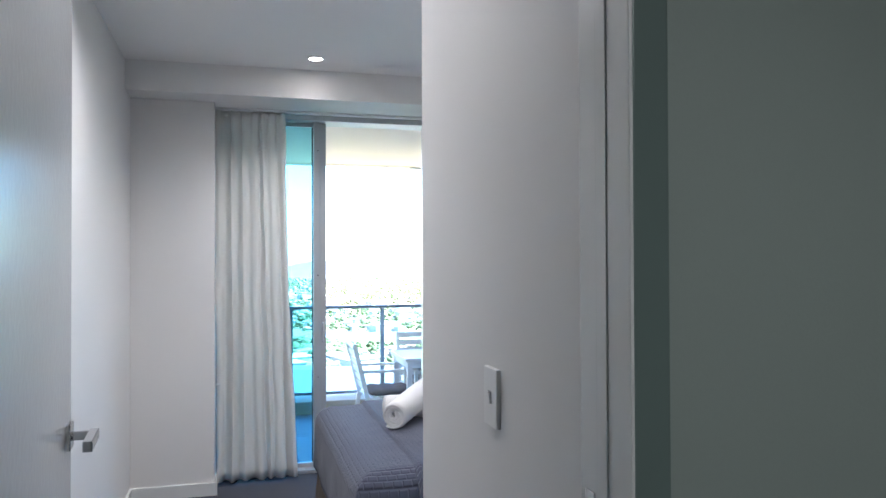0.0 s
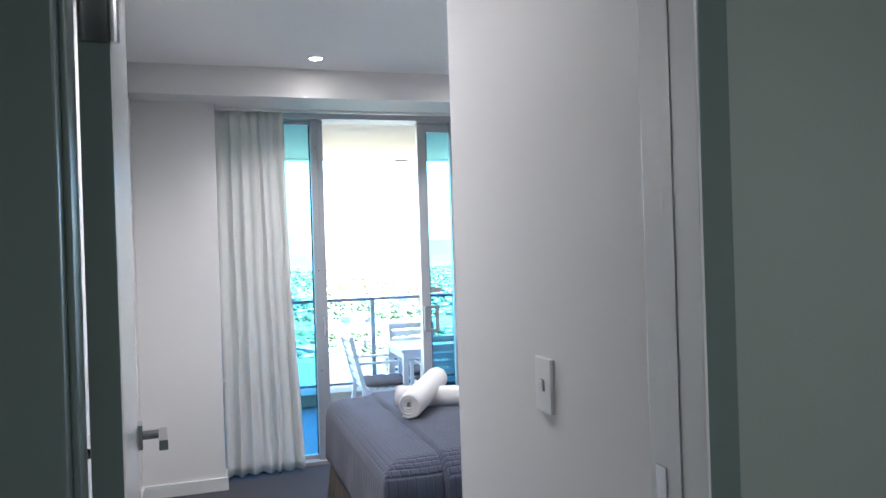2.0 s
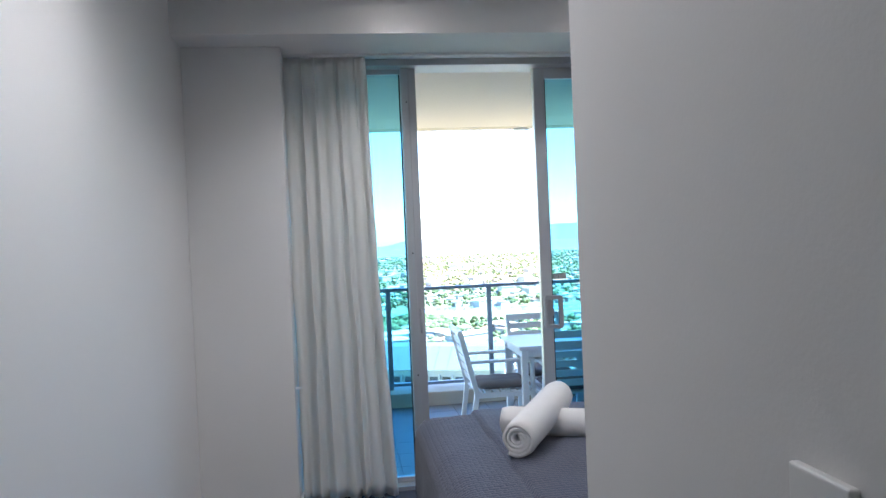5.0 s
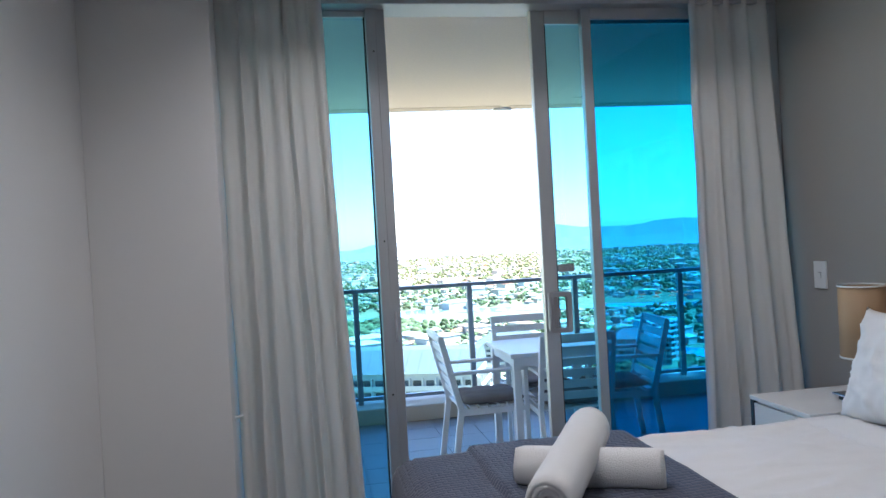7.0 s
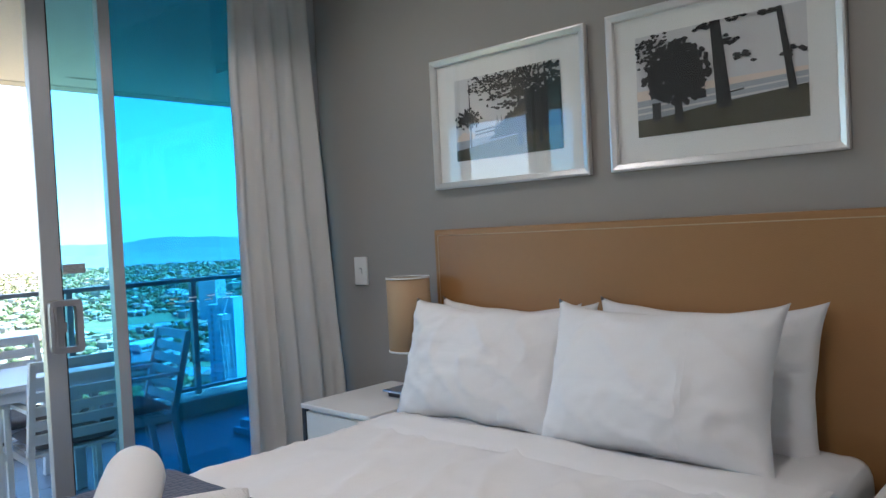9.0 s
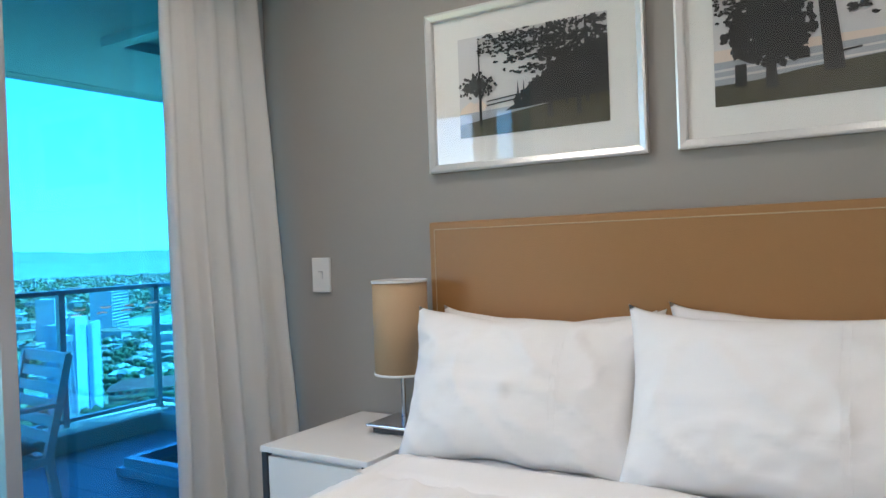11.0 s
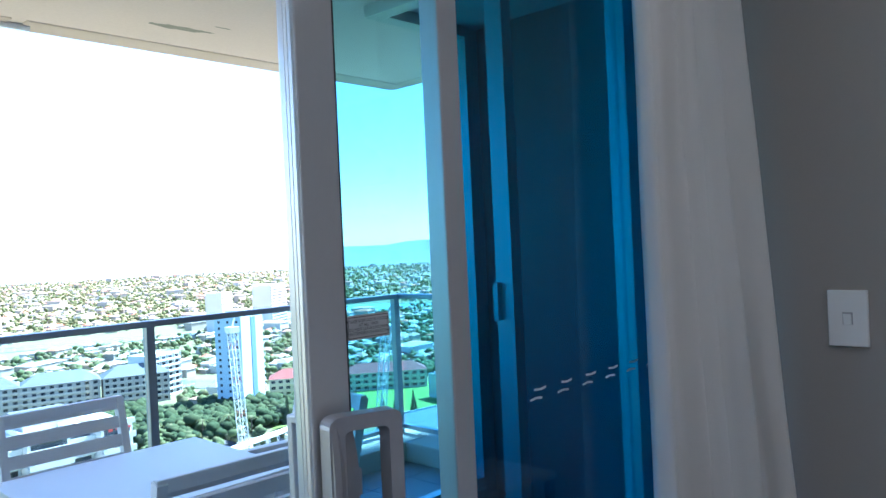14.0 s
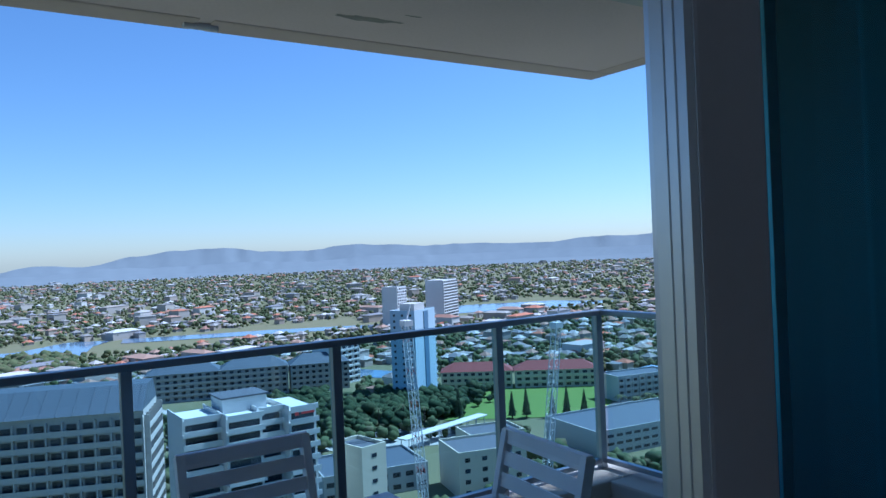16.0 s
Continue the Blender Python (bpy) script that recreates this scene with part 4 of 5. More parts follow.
            for _ in range(230):
                blot(b, X(rnd.gauss(0.13, 0.05)), Y(rnd.gauss(0.50, 0.045)), W * 0.011, H * 0.018, z + rnd.uniform(0, 8e-4), rnd)
            for _ in range(80):
                blot(b, X(rnd.uniform(0.15, 0.42)), Y(rnd.gauss(0.86, 0.05)), W * 0.012, H * 0.012, z + rnd.uniform(0, 8e-4), rnd)
            for u in (0.42, 0.46):
                flat(b, ((X(u - 0.012), Y(0.3)), (X(u + 0.012), Y(0.3)), (X(u), Y(0.5))), z)
            for v in (0.29, 0.33):
                flat(b, ((X(0.2), Y(v)), (X(0.6), Y(v + 0.05)), (X(0.6), Y(v + 0.065)), (X(0.2), Y(v + 0.012))), z)
        layer("trees", art_dark, trees, 0.0024)
    else:
        layer("glow", art_glow, lambda b, z: flat(b, ((X(0), Y(0.36)), (X(1), Y(0.36)), (X(1), Y(0.44)), (X(0), Y(0.46))), z), 0.0008)
        layer("sea", art_sea, lambda b, z: flat(b, ((X(0), Y(0.1)), (X(1), Y(0.25)), (X(1), Y(0.40)), (X(0), Y(0.36))), z), 0.0012)
        layer("surf", art_foam, lambda b, z: [flat(b, ((X(0), Y(v)), (X(1), Y(v + 0.06)), (X(1), Y(v + 0.075)), (X(0), Y(v + 0.02))), z) for v in (0.22, 0.28)], 0.0016)
        layer("ground", art_ground, lambda b, z: flat(b, ((X(0), Y(0)), (X(1), Y(0)), (X(1), Y(0.29)), (X(0.75), Y(0.26)), (X(0.4), Y(0.22)), (X(0.2), Y(0.18)), (X(0), Y(0.17))), z), 0.0020)
        def trees(b, z):
            flat(b, ((X(0.50), Y(0.18)), (X(0.59), Y(0.18)), (X(0.535), Y(1.0)), (X(0.475), Y(1.0))), z)
            flat(b, ((X(0.90), Y(0.24)), (X(0.945), Y(0.24)), (X(0.875), Y(1.0)), (X(0.845), Y(1.0))), z)
            flat(b, ((X(0.24), Y(0.1)), (X(0.30), Y(0.1)), (X(0.28), Y(0.5)), (X(0.25), Y(0.5))), z)
            flat(b, ((X(0.10), Y(0.14)), (X(0.155), Y(0.14)), (X(0.155), Y(0.32)), (X(0.10), Y(0.32))), z)
            flat(b, ((X(0.36), Y(0.30)), (X(0.44), Y(0.30)), (X(0.44), Y(0.37)), (X(0.36), Y(0.37))), z)
            for _ in range(520):
                a, k = rnd.uniform(0, 6.283), rnd.random() ** 0.6 * rnd.uniform(0.9, 1.12)
                blot(b, X(0.26 + 0.19 * k * math.cos(a)), Y(0.58 + 0.30 * k * math.sin(a)), W * 0.02, H * 0.034, z + rnd.uniform(0, 8e-4), rnd)
            for _ in range(120):
                blot(b, X(rnd.uniform(0.0, 0.2)), Y(rnd.gauss(0.86, 0.07)), W * 0.014, H * 0.014, z + rnd.uniform(0, 8e-4), rnd)
            for cx, cy in ((0.64, 0.62), (0.60, 0.80), (0.44, 0.97), (0.64, 0.98), (0.80, 0.97), (0.95, 0.60)):
                for _ in range(9):
                    blot(b, X(rnd.gauss(cx, 0.03)), Y(rnd.gauss(cy, 0.022)), W * 0.022, H * 0.02, z + rnd.uniform(0, 8e-4), rnd)
            flat(b, ((X(0.53), Y(0.30)), (X(0.66), Y(0.32)), (X(0.66), Y(0.335)), (X(0.53), Y(0.315))), z)
        layer("trees", art_dark, trees, 0.0028)
    b = bmesh.new()
    flat(b, ((fw - 0.002, fw - 0.002), (width - fw + 0.002, fw - 0.002), (width - fw + 0.002, height - fw + 0.002), (fw - 0.002, height - fw + 0.002)), 0.012)
    g = part("glazing", b, picture_glass, p)
    g.visible_shadow = False
    return p


picture(-0.795, 0.662, 1.305, 0.472, (0.105, 0.562, 0.095, 0.385), 1, "silver-framed photograph of pines at dusk behind glass")
picture(-1.533, 0.662, 1.305, 0.472, (0.090, 0.570, 0.095, 0.390), 2, "silver-framed photograph of palms by the sea behind glass")


# ---- balcony ----
GROUND = -80.0
RY, RZ, RX = 2.94, 0.868, 3.60
structure("balcony_slab", grout_mat, (-3.0, 4.1, 0.075, 3.15, DECK - 0.25, DECK - 0.006), label="concrete balcony slab with dark grout", category="balcony")
structure("sill_step", kerb_mat, (-0.9, 2.0, -0.09, 0.085, DECK - 0.02, -0.03), label="rendered step under the window", category="step")
structure("kerb", kerb_mat, (-3.0, 3.78, 2.74, 3.10, DECK - 0.01, -0.075), (3.42, 3.78, 1.9, 2.74, DECK - 0.01, -0.075), soft=0.015, label="cream rendered balcony kerb under the railing", category="kerb")
structure("facade", kerb_mat, (-3.0, -0.9, 0.0, 0.15, DECK - 0.2, SOFFIT), (-0.9, -0.685, 0.10, 0.15, DECK, SOFFIT), (RIGHT, 2.6, 0.0, 0.15, DECK - 0.2, SOFFIT), (-0.9, 2.6, 0.10, 0.15, HEAD, SOFFIT + 0.1), label="rendered outer wall of the tower", category="wall")
# out of view; added so the tower's bulk keeps direct sun off the deck
structure("tower_wall", kerb_mat, (4.1, 26.0, -0.15, 0.15, GROUND, 60.0), (-9.0, 26.0, -0.15, 0.09, SOFFIT + 0.6, 60.0), (-9.0, -3.0, -0.15, 0.15, GROUND, SOFFIT + 0.6), label="plain unseen tower wall, added to keep sun off the balcony", category="wall")
structure("soffit", soffit_mat, (-3.0, 4.01, 0.10, 3.30, SOFFIT, SOFFIT + 0.25), soft=0.01, label="off-white rendered balcony soffit above", category="ceiling")
structure("soffit_edge", soffit_edge, (-3.0, 1.36, 3.18, 3.37, SOFFIT - 0.006, SOFFIT + 0.26), (1.42, 4.05, 3.18, 3.37, SOFFIT - 0.006, SOFFIT + 0.26), (3.90, 4.05, 2.7, 3.18, SOFFIT - 0.006, SOFFIT + 0.26), soft=0.012, label="drip edge of the slab above, warm bounce light in its colour", category="slab edge")
bm = bmesh.new()
rod(bm, (1.30, 3.27, SOFFIT - 0.012), (1.46, 3.27, SOFFIT - 0.012), 0.018)
tagged(part("drain_spout", bm, white_powder), "short white drain spout at the slab edge", "drain spout")
bm = bmesh.new()
rnd = random.Random(4)
for cx, cy, rx, ry in ((2.05, 2.86, 0.14, 0.035), (1.97, 2.865, 0.10, 0.022), (2.16, 2.84, 0.08, 0.016), (2.22, 2.72, 0.05, 0.008)):
    bm.faces.new([bm.verts.new((cx + rx * rnd.uniform(0.75, 1.1) * math.cos(a * 0.2618), cy + ry * rnd.uniform(0.6, 1.2) * math.sin(a * 0.2618), SOFFIT - 0.001 - 0.0004 * len(bm.faces))) for a in range(24)])
tagged(part("damp_stain", bm, mould_mat), "dark damp stain on the balcony soffit", "stain")

def sheet_pane(name, mat, parent, a, b):
    """A thin pane between two opposite corners."""
    bm = bmesh.new()
    bm.faces.new([bm.verts.new(p) for p in (a, (b[0], b[1], a[2]), b, (a[0], a[1], b[2]))])
    o = part(name, bm, mat, parent)
    o.visible_shadow = False
    return o


railing = thing("railing", "grey metal balcony railing with clear glass infill", "railing", pose(0, 0, 0))
posts = (-1.96, -0.99, -0.03, 0.92, 1.845, 2.812, RX - 0.03)
for x in posts:
    boxes("post", rail_metal, (x - 0.022, x + 0.022, RY - 0.022, RY + 0.022, -0.075, RZ - 0.03), parent=railing, soft=0.003)
boxes("post", rail_metal, (RX - 0.02, RX + 0.02, 1.99, 2.03, -0.075, RZ - 0.03), parent=railing, soft=0.003)
bm = bmesh.new()
bar(bm, (-3.0, RY, RZ - 0.014), (RX + 0.03, RY, RZ - 0.014), 0.062, 0.032)
bar(bm, (RX, RY, RZ - 0.014), (RX, 1.97, RZ - 0.014), 0.062, 0.032)
soften(bm, 0.006)
part("handrail", bm, rail_metal, railing)
bm = bmesh.new()
bar(bm, (-3.0, RY, -0.03), (RX, RY, -0.03), 0.035, 0.028)
bar(bm, (RX, RY, -0.03), (RX, 1.97, -0.03), 0.035, 0.028)
part("bottom_rail", bm, rail_metal, railing)
for a, b in zip(posts, posts[1:]):
    sheet_pane("glass_panel", rail_glass, railing, (a + 0.024, RY, -0.014), (b - 0.024, RY, RZ - 0.032))
sheet_pane("glass_panel", rail_glass, railing, (RX, 2.03, -0.014), (RX, RY - 0.03, RZ - 0.032))

# shade inside the next room is put into this dark grey
shaded_bay_wall = material("shaded_bay_wall", (0.13, 0.13, 0.14), 0.6, grain=8, patch=0.6, second=(0.09, 0.09, 0.10))
# glazed bay of the next room
bay = thing("glazed_bay", "projecting glazed bay of the next room with aluminium frames", "window bay", pose(0, 0, 0), kind="structure")
QX, QY = 2.58, 1.97
for name, d in (("bay_sill", (QX - 0.03, QX + 0.09, 0.12, QY + 0.03, DECK - 0.006, DECK + 0.045)), ("bay_sill", (QX + 0.09, 3.22, QY - 0.09, QY + 0.03, DECK - 0.006, DECK + 0.045)),
                ("bay_sill", (QX, QX + 0.06, 0.12, QY, DECK + 0.045, DECK + 0.10)), ("bay_sill", (QX + 0.06, 3.22, QY - 0.06, QY, DECK + 0.045, DECK + 0.10)),
                ("bay_head", (QX - 0.02, QX + 0.07, 0.12, QY + 0.02, SOFFIT - 0.06, SOFFIT)), ("bay_head", (QX + 0.07, 3.22, QY - 0.07, QY + 0.02, SOFFIT - 0.06, SOFFIT)),
                ("bay_mullion", (3.22, 3.32, QY - 0.06, QY + 0.02, DECK, SOFFIT)), ("bay_mullion", (3.38, 3.44, QY - 0.06, QY + 0.02, DECK, SOFFIT)), ("bay_mullion", (QX - 0.015, QX + 0.05, 1.145, 1.235, DECK + 0.10, SOFFIT - 0.06)), ("bay_handle", (QX - 0.045, QX - 0.013, 1.205, 1.230, 0.86, 1.02))):
    boxes(name, aluminium, d, parent=bay, soft=0.003)
sheet_pane("pane", clear_glass, bay, (QX + 0.03, QY - 0.02, DECK + 0.10), (3.22, QY - 0.02, SOFFIT - 0.06))
sheet_pane("pane", clear_glass, bay, (QX + 0.02, 0.15, DECK + 0.10), (QX + 0.02, QY - 0.02, SOFFIT - 0.06))
structure("bay_interior", shaded_bay_wall, (3.32, 3.38, 0.15, QY - 0.05, DECK, SOFFIT), (QX + 0.1, 3.38, 0.10, 0.15, DECK, SOFFIT), (QX + 0.08, 3.32, 0.15, QY - 0.1, DECK - 0.02, DECK + 0.002), label="interior walls of the next room, shade put in as dark grey", category="wall")
structure("next_room_wall", kerb_mat, (3.44, 4.1, 0.1, QY, DECK - 0.2, SOFFIT), label="rendered wall beyond the glazed bay", category="wall")


# ---- balcony furniture ----
def slat_chair(m, label):
    """Aluminium armchair: slatted back and seat, flat arms, tufted cushion."""
    c = thing("slatted_armchair", label, "chair", m, group="chairs round the balcony table")
    W, D, SZ, BT = 0.46, 0.44, 0.40, 0.84
    lean = 0.10
    for s in (-1, 1):
        x = s * (W / 2 - 0.014)
        bm = bmesh.new()
        bar(bm, (x, D / 2 - 0.015, 0), (x, D / 2 - 0.015, 0.61), 0.028, 0.028)
        soften(bm, 0.003)
        part("front_leg", bm, white_powder, c)
        bm = bmesh.new()
        bar(bm, (x, -D / 2 - 0.05, 0), (x, -D / 2 + 0.01, SZ), 0.028, 0.036)
        bar(bm, (x, -D / 2 + 0.01, SZ - 0.02), (x, -D / 2 - lean, BT), 0.028, 0.036)
        part("back_leg", bm, white_powder, c)
        boxes("armrest", white_powder, (x - 0.022, x + 0.022, -D / 2 - 0.05, D / 2, 0.605, 0.625), parent=c, soft=0.005)
        bm = bmesh.new()
        bar(bm, (x, -D / 2, SZ - 0.03), (x, D / 2 - 0.02, SZ - 0.03), 0.024, 0.036)
        part("seat_rail", bm, white_powder, c)
    for i in range(7):
        y = -D / 2 + 0.03 + i * (D - 0.06) / 6
        boxes("seat_slat", white_powder, (-W / 2 + 0.03, W / 2 - 0.03, y - 0.022, y + 0.022, SZ - 0.018, SZ - 0.004), parent=c, soft=0.003)
    for i in range(6):
        z = SZ + 0.07 + i * 0.070
        f = (z - SZ) / (BT - SZ)
        y = -D / 2 + 0.01 - f * (lean + 0.01)
        bm = bmesh.new()
        box(bm, -W / 2 + 0.028, W / 2 - 0.028, -0.007, 0.007, -0.024, 0.024, turn=pose(0, y, z, 13, 0, 0))
        soften(bm, 0.002)
        part("back_slat", bm, white_powder, c)
    boxes("top_rail", white_powder, (-W / 2 + 0.002, W / 2 - 0.002, -D / 2 - lean - 0.012, -D / 2 - lean + 0.014, BT - 0.03, BT + 0.008), parent=c, soft=0.004)
    bm = bmesh.new()
    nu = 20
    g = [[[None] * (nu + 1) for _ in range(nu + 1)] for _ in range(2)]
    for s in range(2):
        for j in range(nu + 1):
            for i in range(nu + 1):
                u, v = -1 + 2 * i / nu, -1 + 2 * j / nu
                if s and (i in (0, nu) or j in (0, nu)):
                    g[s][j][i] = g[0][j][i]
                    continue
                edge = max(0.0, (1 - u ** 6) * (1 - v ** 6)) ** 0.5
                tuft = 0.5 + 0.5 * abs(math.sin(1.5 * math.pi * (u + 1) / 1.0) * math.sin(1.5 * math.pi * (v + 1) / 1.0)) ** 0.5
                z = SZ + 0.028 + (0.032 * edge * tuft if s == 0 else -0.03 * edge)
                g[s][j][i] = bm.verts.new((u * (W / 2 - 0.035), v * (D / 2 - 0.02) + 0.005, z))
        for j in range(nu):
            for i in range(nu):
                bm.faces.new((g[s][j][i], g[s][j][i + 1], g[s][j + 1][i + 1], g[s][j + 1][i]))
    part("seat_cushion", bm, cushion_mat, c, "tufted grey seat cushion", smooth=True)
    return c


slat_chair(pose(0.70, 1.52, DECK, 0, 0, -90), "white slatted metal armchair with grey tufted cushion")
ch = [(pose(1.15, 1.905, DECK, 0, 0, 180)), (pose(1.59, 1.59, DECK, 0, 0, 84)), (pose(1.16, 1.30, DECK, 0, 0, -3))]
base_chair = [o for o in scene.objects if o.name == "slatted_armchair"][0]
for mm in ch:
    copy_thing(base_chair, mm)

table = thing("balcony_table", "square white outdoor table with metal legs", "table", pose(1.11, 1.46, DECK))
TX, TY, TH = 0.335, 0.315, 0.73
boxes("tabletop", table_mat, (-TX, TX, -TY, TY, TH - 0.028, TH), parent=table, soft=0.004)
for sx in (-1, 1):
    for sy in (-1, 1):
        boxes("leg", white_powder, (sx * (TX - 0.045) - 0.022, sx * (TX - 0.045) + 0.022, sy * (TY - 0.045) - 0.022, sy * (TY - 0.045) + 0.022, 0, TH - 0.028), parent=table, soft=0.003)
for s in (-1, 1):
    boxes("apron", white_powder, (-TX + 0.06, TX - 0.06, s * (TY - 0.045) - 0.01, s * (TY - 0.045) + 0.01, TH - 0.085, TH - 0.028), parent=table)
    boxes("apron", white_powder, (s * (TX - 0.045) - 0.01, s * (TX - 0.045) + 0.01, -TY + 0.06, TY - 0.06, TH - 0.085, TH - 0.028), parent=table)


# ---- the city below ----
city_ground = material("city_ground", (0.11, 0.135, 0.06), 1.0, grain=0.05, patch=0.004, amount=0.6, second=(0.19, 0.165, 0.11), spec=0.1)
water_mat = material("river_water", (0.16, 0.22, 0.30), 0.12, grain=0.3, patch=0.02, second=(0.12, 0.18, 0.26))
field_mat = material("field_grass", (0.15, 0.22, 0.055), 1.0, grain=0.4, patch=0.03, second=(0.11, 0.17, 0.04), spec=0.1)
road_mat = material("asphalt", (0.13, 0.13, 0.135), 0.9, grain=0.5, patch=0.05, second=(0.09, 0.09, 0.095))
pave_mat = material("pale_paving", (0.42, 0.40, 0.36), 0.9, grain=0.5, second=(0.34, 0.33, 0.30))
leaf_mat = island_material("tree_leaves", ((0.15, 0.185, 0.085), (0.17, 0.20, 0.095), (0.13, 0.17, 0.08), (0.19, 0.20, 0.10), (0.15, 0.19, 0.09), (0.21, 0.205, 0.115)), leafy=0.5)
dark_leaf = island_material("dark_tree_leaves", ((0.055, 0.085, 0.04), (0.07, 0.10, 0.045), (0.08, 0.105, 0.05), (0.05, 0.075, 0.036)), leafy=0.4)
bark_mat = material("bark", (0.10, 0.075, 0.055), 0.95, grain=2)
house_wall_mat = island_material("house_walls", ((0.40, 0.37, 0.33), (0.52, 0.51, 0.48), (0.36, 0.32, 0.27), (0.40, 0.34, 0.28), (0.34, 0.32, 0.29)))
house_roof_mat = island_material("house_roofs", ((0.22, 0.21, 0.20), (0.26, 0.15, 0.11), (0.30, 0.20, 0.15), (0.19, 0.19, 0.20), (0.44, 0.43, 0.41), (0.27, 0.24, 0.21), (0.36, 0.34, 0.32), (0.36, 0.15, 0.09), (0.30, 0.29, 0.27), (0.24, 0.23, 0.21)))
hazy_hill_mat = material("hazy_hill_woods", (0.13, 0.15, 0.16), 1.0, grain=0.02, patch=0.002, second=(0.08, 0.10, 0.115), spec=0.0)
concrete = material("painted_concrete", (0.47, 0.46, 0.43), 0.85, grain=0.8, patch=0.1, second=(0.40, 0.39, 0.37))
white_render = material("white_render", (0.64, 0.63, 0.61), 0.8, grain=0.8, patch=0.1, second=(0.56, 0.55, 0.53))
blue_render = material("pale_blue_render", (0.42, 0.51, 0.58), 0.7, grain=0.5, patch=0.06, second=(0.40, 0.50, 0.58))
cream_render = material("pale_cream_render", (0.62, 0.56, 0.42), 0.8, grain=0.5, patch=0.08, second=(0.56, 0.50, 0.38))
window_dark = material("far_window_glass", (0.03, 0.04, 0.055), 0.12, grain=0.5, vary=0.5)
roof_grey = material("grey_roofing", (0.12, 0.125, 0.14), 0.9, grain=0.6, patch=0.08, second=(0.085, 0.09, 0.105))
roof_slate = material("slate_blue_roofing", (0.085, 0.10, 0.125), 0.7, grain=0.6, patch=0.08, second=(0.065, 0.08, 0.10))
roof_red = material("red_roof_tiles", (0.22, 0.055, 0.045), 0.85, grain=1.0, patch=0.1, second=(0.16, 0.04, 0.035))
roof_blue = material("blue_metal_roof", (0.12, 0.20, 0.30), 0.5, grain=0.6, second=(0.09, 0.16, 0.25))
crane_white = material("crane_paint", (0.62, 0.62, 0.62), 0.6, grain=1)
crane_red = material("crane_red_paint", (0.45, 0.08, 0.06), 0.6, grain=1)

# distance haze over the hills, imitated by a weak blue-grey emission
hb = hazy_hill_mat.node_tree.nodes["Principled BSDF"]
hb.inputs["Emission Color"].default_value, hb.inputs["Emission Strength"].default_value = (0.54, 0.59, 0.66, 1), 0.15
bm = bmesh.new()
n_ring = 72
rings = []
for r in (0.0, 120, 400, 900, 1800, 3200, 4700):
    rings.append([bm.verts.new((r * math.cos(2 * math.pi * i / n_ring), r * math.sin(2 * math.pi * i / n_ring), GROUND)) for i in range(n_ring)] if r else [bm.verts.new((0, 0, GROUND))])
for i in range(n_ring):
    bm.faces.new((rings[0][0], rings[1][i], rings[1][(i + 1) % n_ring]))
for p, q in zip(rings[1:], rings[2:]):
    for i in range(n_ring):
        bm.faces.new((p[i], q[i], q[(i + 1) % n_ring], p[(i + 1) % n_ring]))
tagged(part("ground", bm, city_ground), "green and brown suburban ground reaching to the hills", "ground", kind="structure")

# hills along the horizon
def hills(name, radius, base, heights, rough, seed, lo, hi):
    bm = bmesh.new()
    n = 420
    rows = [[], [], []]
    for i in range(n + 1):
        a = radians(lo + (hi - lo) * i / n)
        k = i / n * (len(heights) - 1)
        j = min(int(k), len(heights) - 2)
        f = k - j
        f = f * f * (3 - 2 * f)
        top = heights[j] + (heights[j + 1] - heights[j]) * f + rough * (1.2 * noise.noise((i * 0.05, seed, 0)) + 1.4 * (0.5 - abs(noise.noise((i * 0.13, seed, 3)))) + 0.5 * noise.noise((i * 0.4, seed, 5)))
        for row, (rr, z) in zip(rows, ((radius - 260, base), (radius - 90, base + (top - base) * 0.6), (radius, top))):
            rr += 40 * noise.noise((i * 0.3, z * 0.05, seed))
            row.append(bm.verts.new((rr * math.sin(a), rr * math.cos(a), z)))
    for p, q in zip(rows, rows[1:]):
        for i in range(n):
            bm.faces.new((p[i], p[i + 1], q[i + 1], q[i]))
    return tagged(part(name, bm, hazy_hill_mat, smooth=True), "long wooded hills on the horizon, blue-grey haze put in as glow", "hills", kind="structure")


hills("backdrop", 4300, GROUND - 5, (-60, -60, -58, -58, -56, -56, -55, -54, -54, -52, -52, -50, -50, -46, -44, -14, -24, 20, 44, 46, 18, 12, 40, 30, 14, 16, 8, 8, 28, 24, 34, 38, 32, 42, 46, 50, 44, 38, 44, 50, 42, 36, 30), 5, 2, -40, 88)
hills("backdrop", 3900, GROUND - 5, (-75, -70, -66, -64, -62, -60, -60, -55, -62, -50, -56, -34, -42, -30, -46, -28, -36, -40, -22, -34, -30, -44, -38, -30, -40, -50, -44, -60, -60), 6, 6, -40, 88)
# low pale layer added as the haze band before the hills
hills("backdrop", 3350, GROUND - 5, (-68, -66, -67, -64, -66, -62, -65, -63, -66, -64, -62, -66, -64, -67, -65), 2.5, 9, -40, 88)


def sheet(name, mat, pts, z, label, category):
    bm = bmesh.new()
    bm.faces.new([bm.verts.new((x, y, GROUND + z)) for x, y in pts])
    return tagged(part(name, bm, mat), label, category, kind="structure")


sheet("water", water_mat, ((-60, 760), (60, 690), (100, 700), (125, 790), (150, 830), (110, 850), (60, 800), (-60, 840)), 0.4, "grey-blue river reach among houses", "water")
sheet("water", water_mat, ((150, 790), (285, 735), (400, 690), (410, 715), (300, 775), (160, 830)), 0.4, "grey-blue canal between houses", "water")
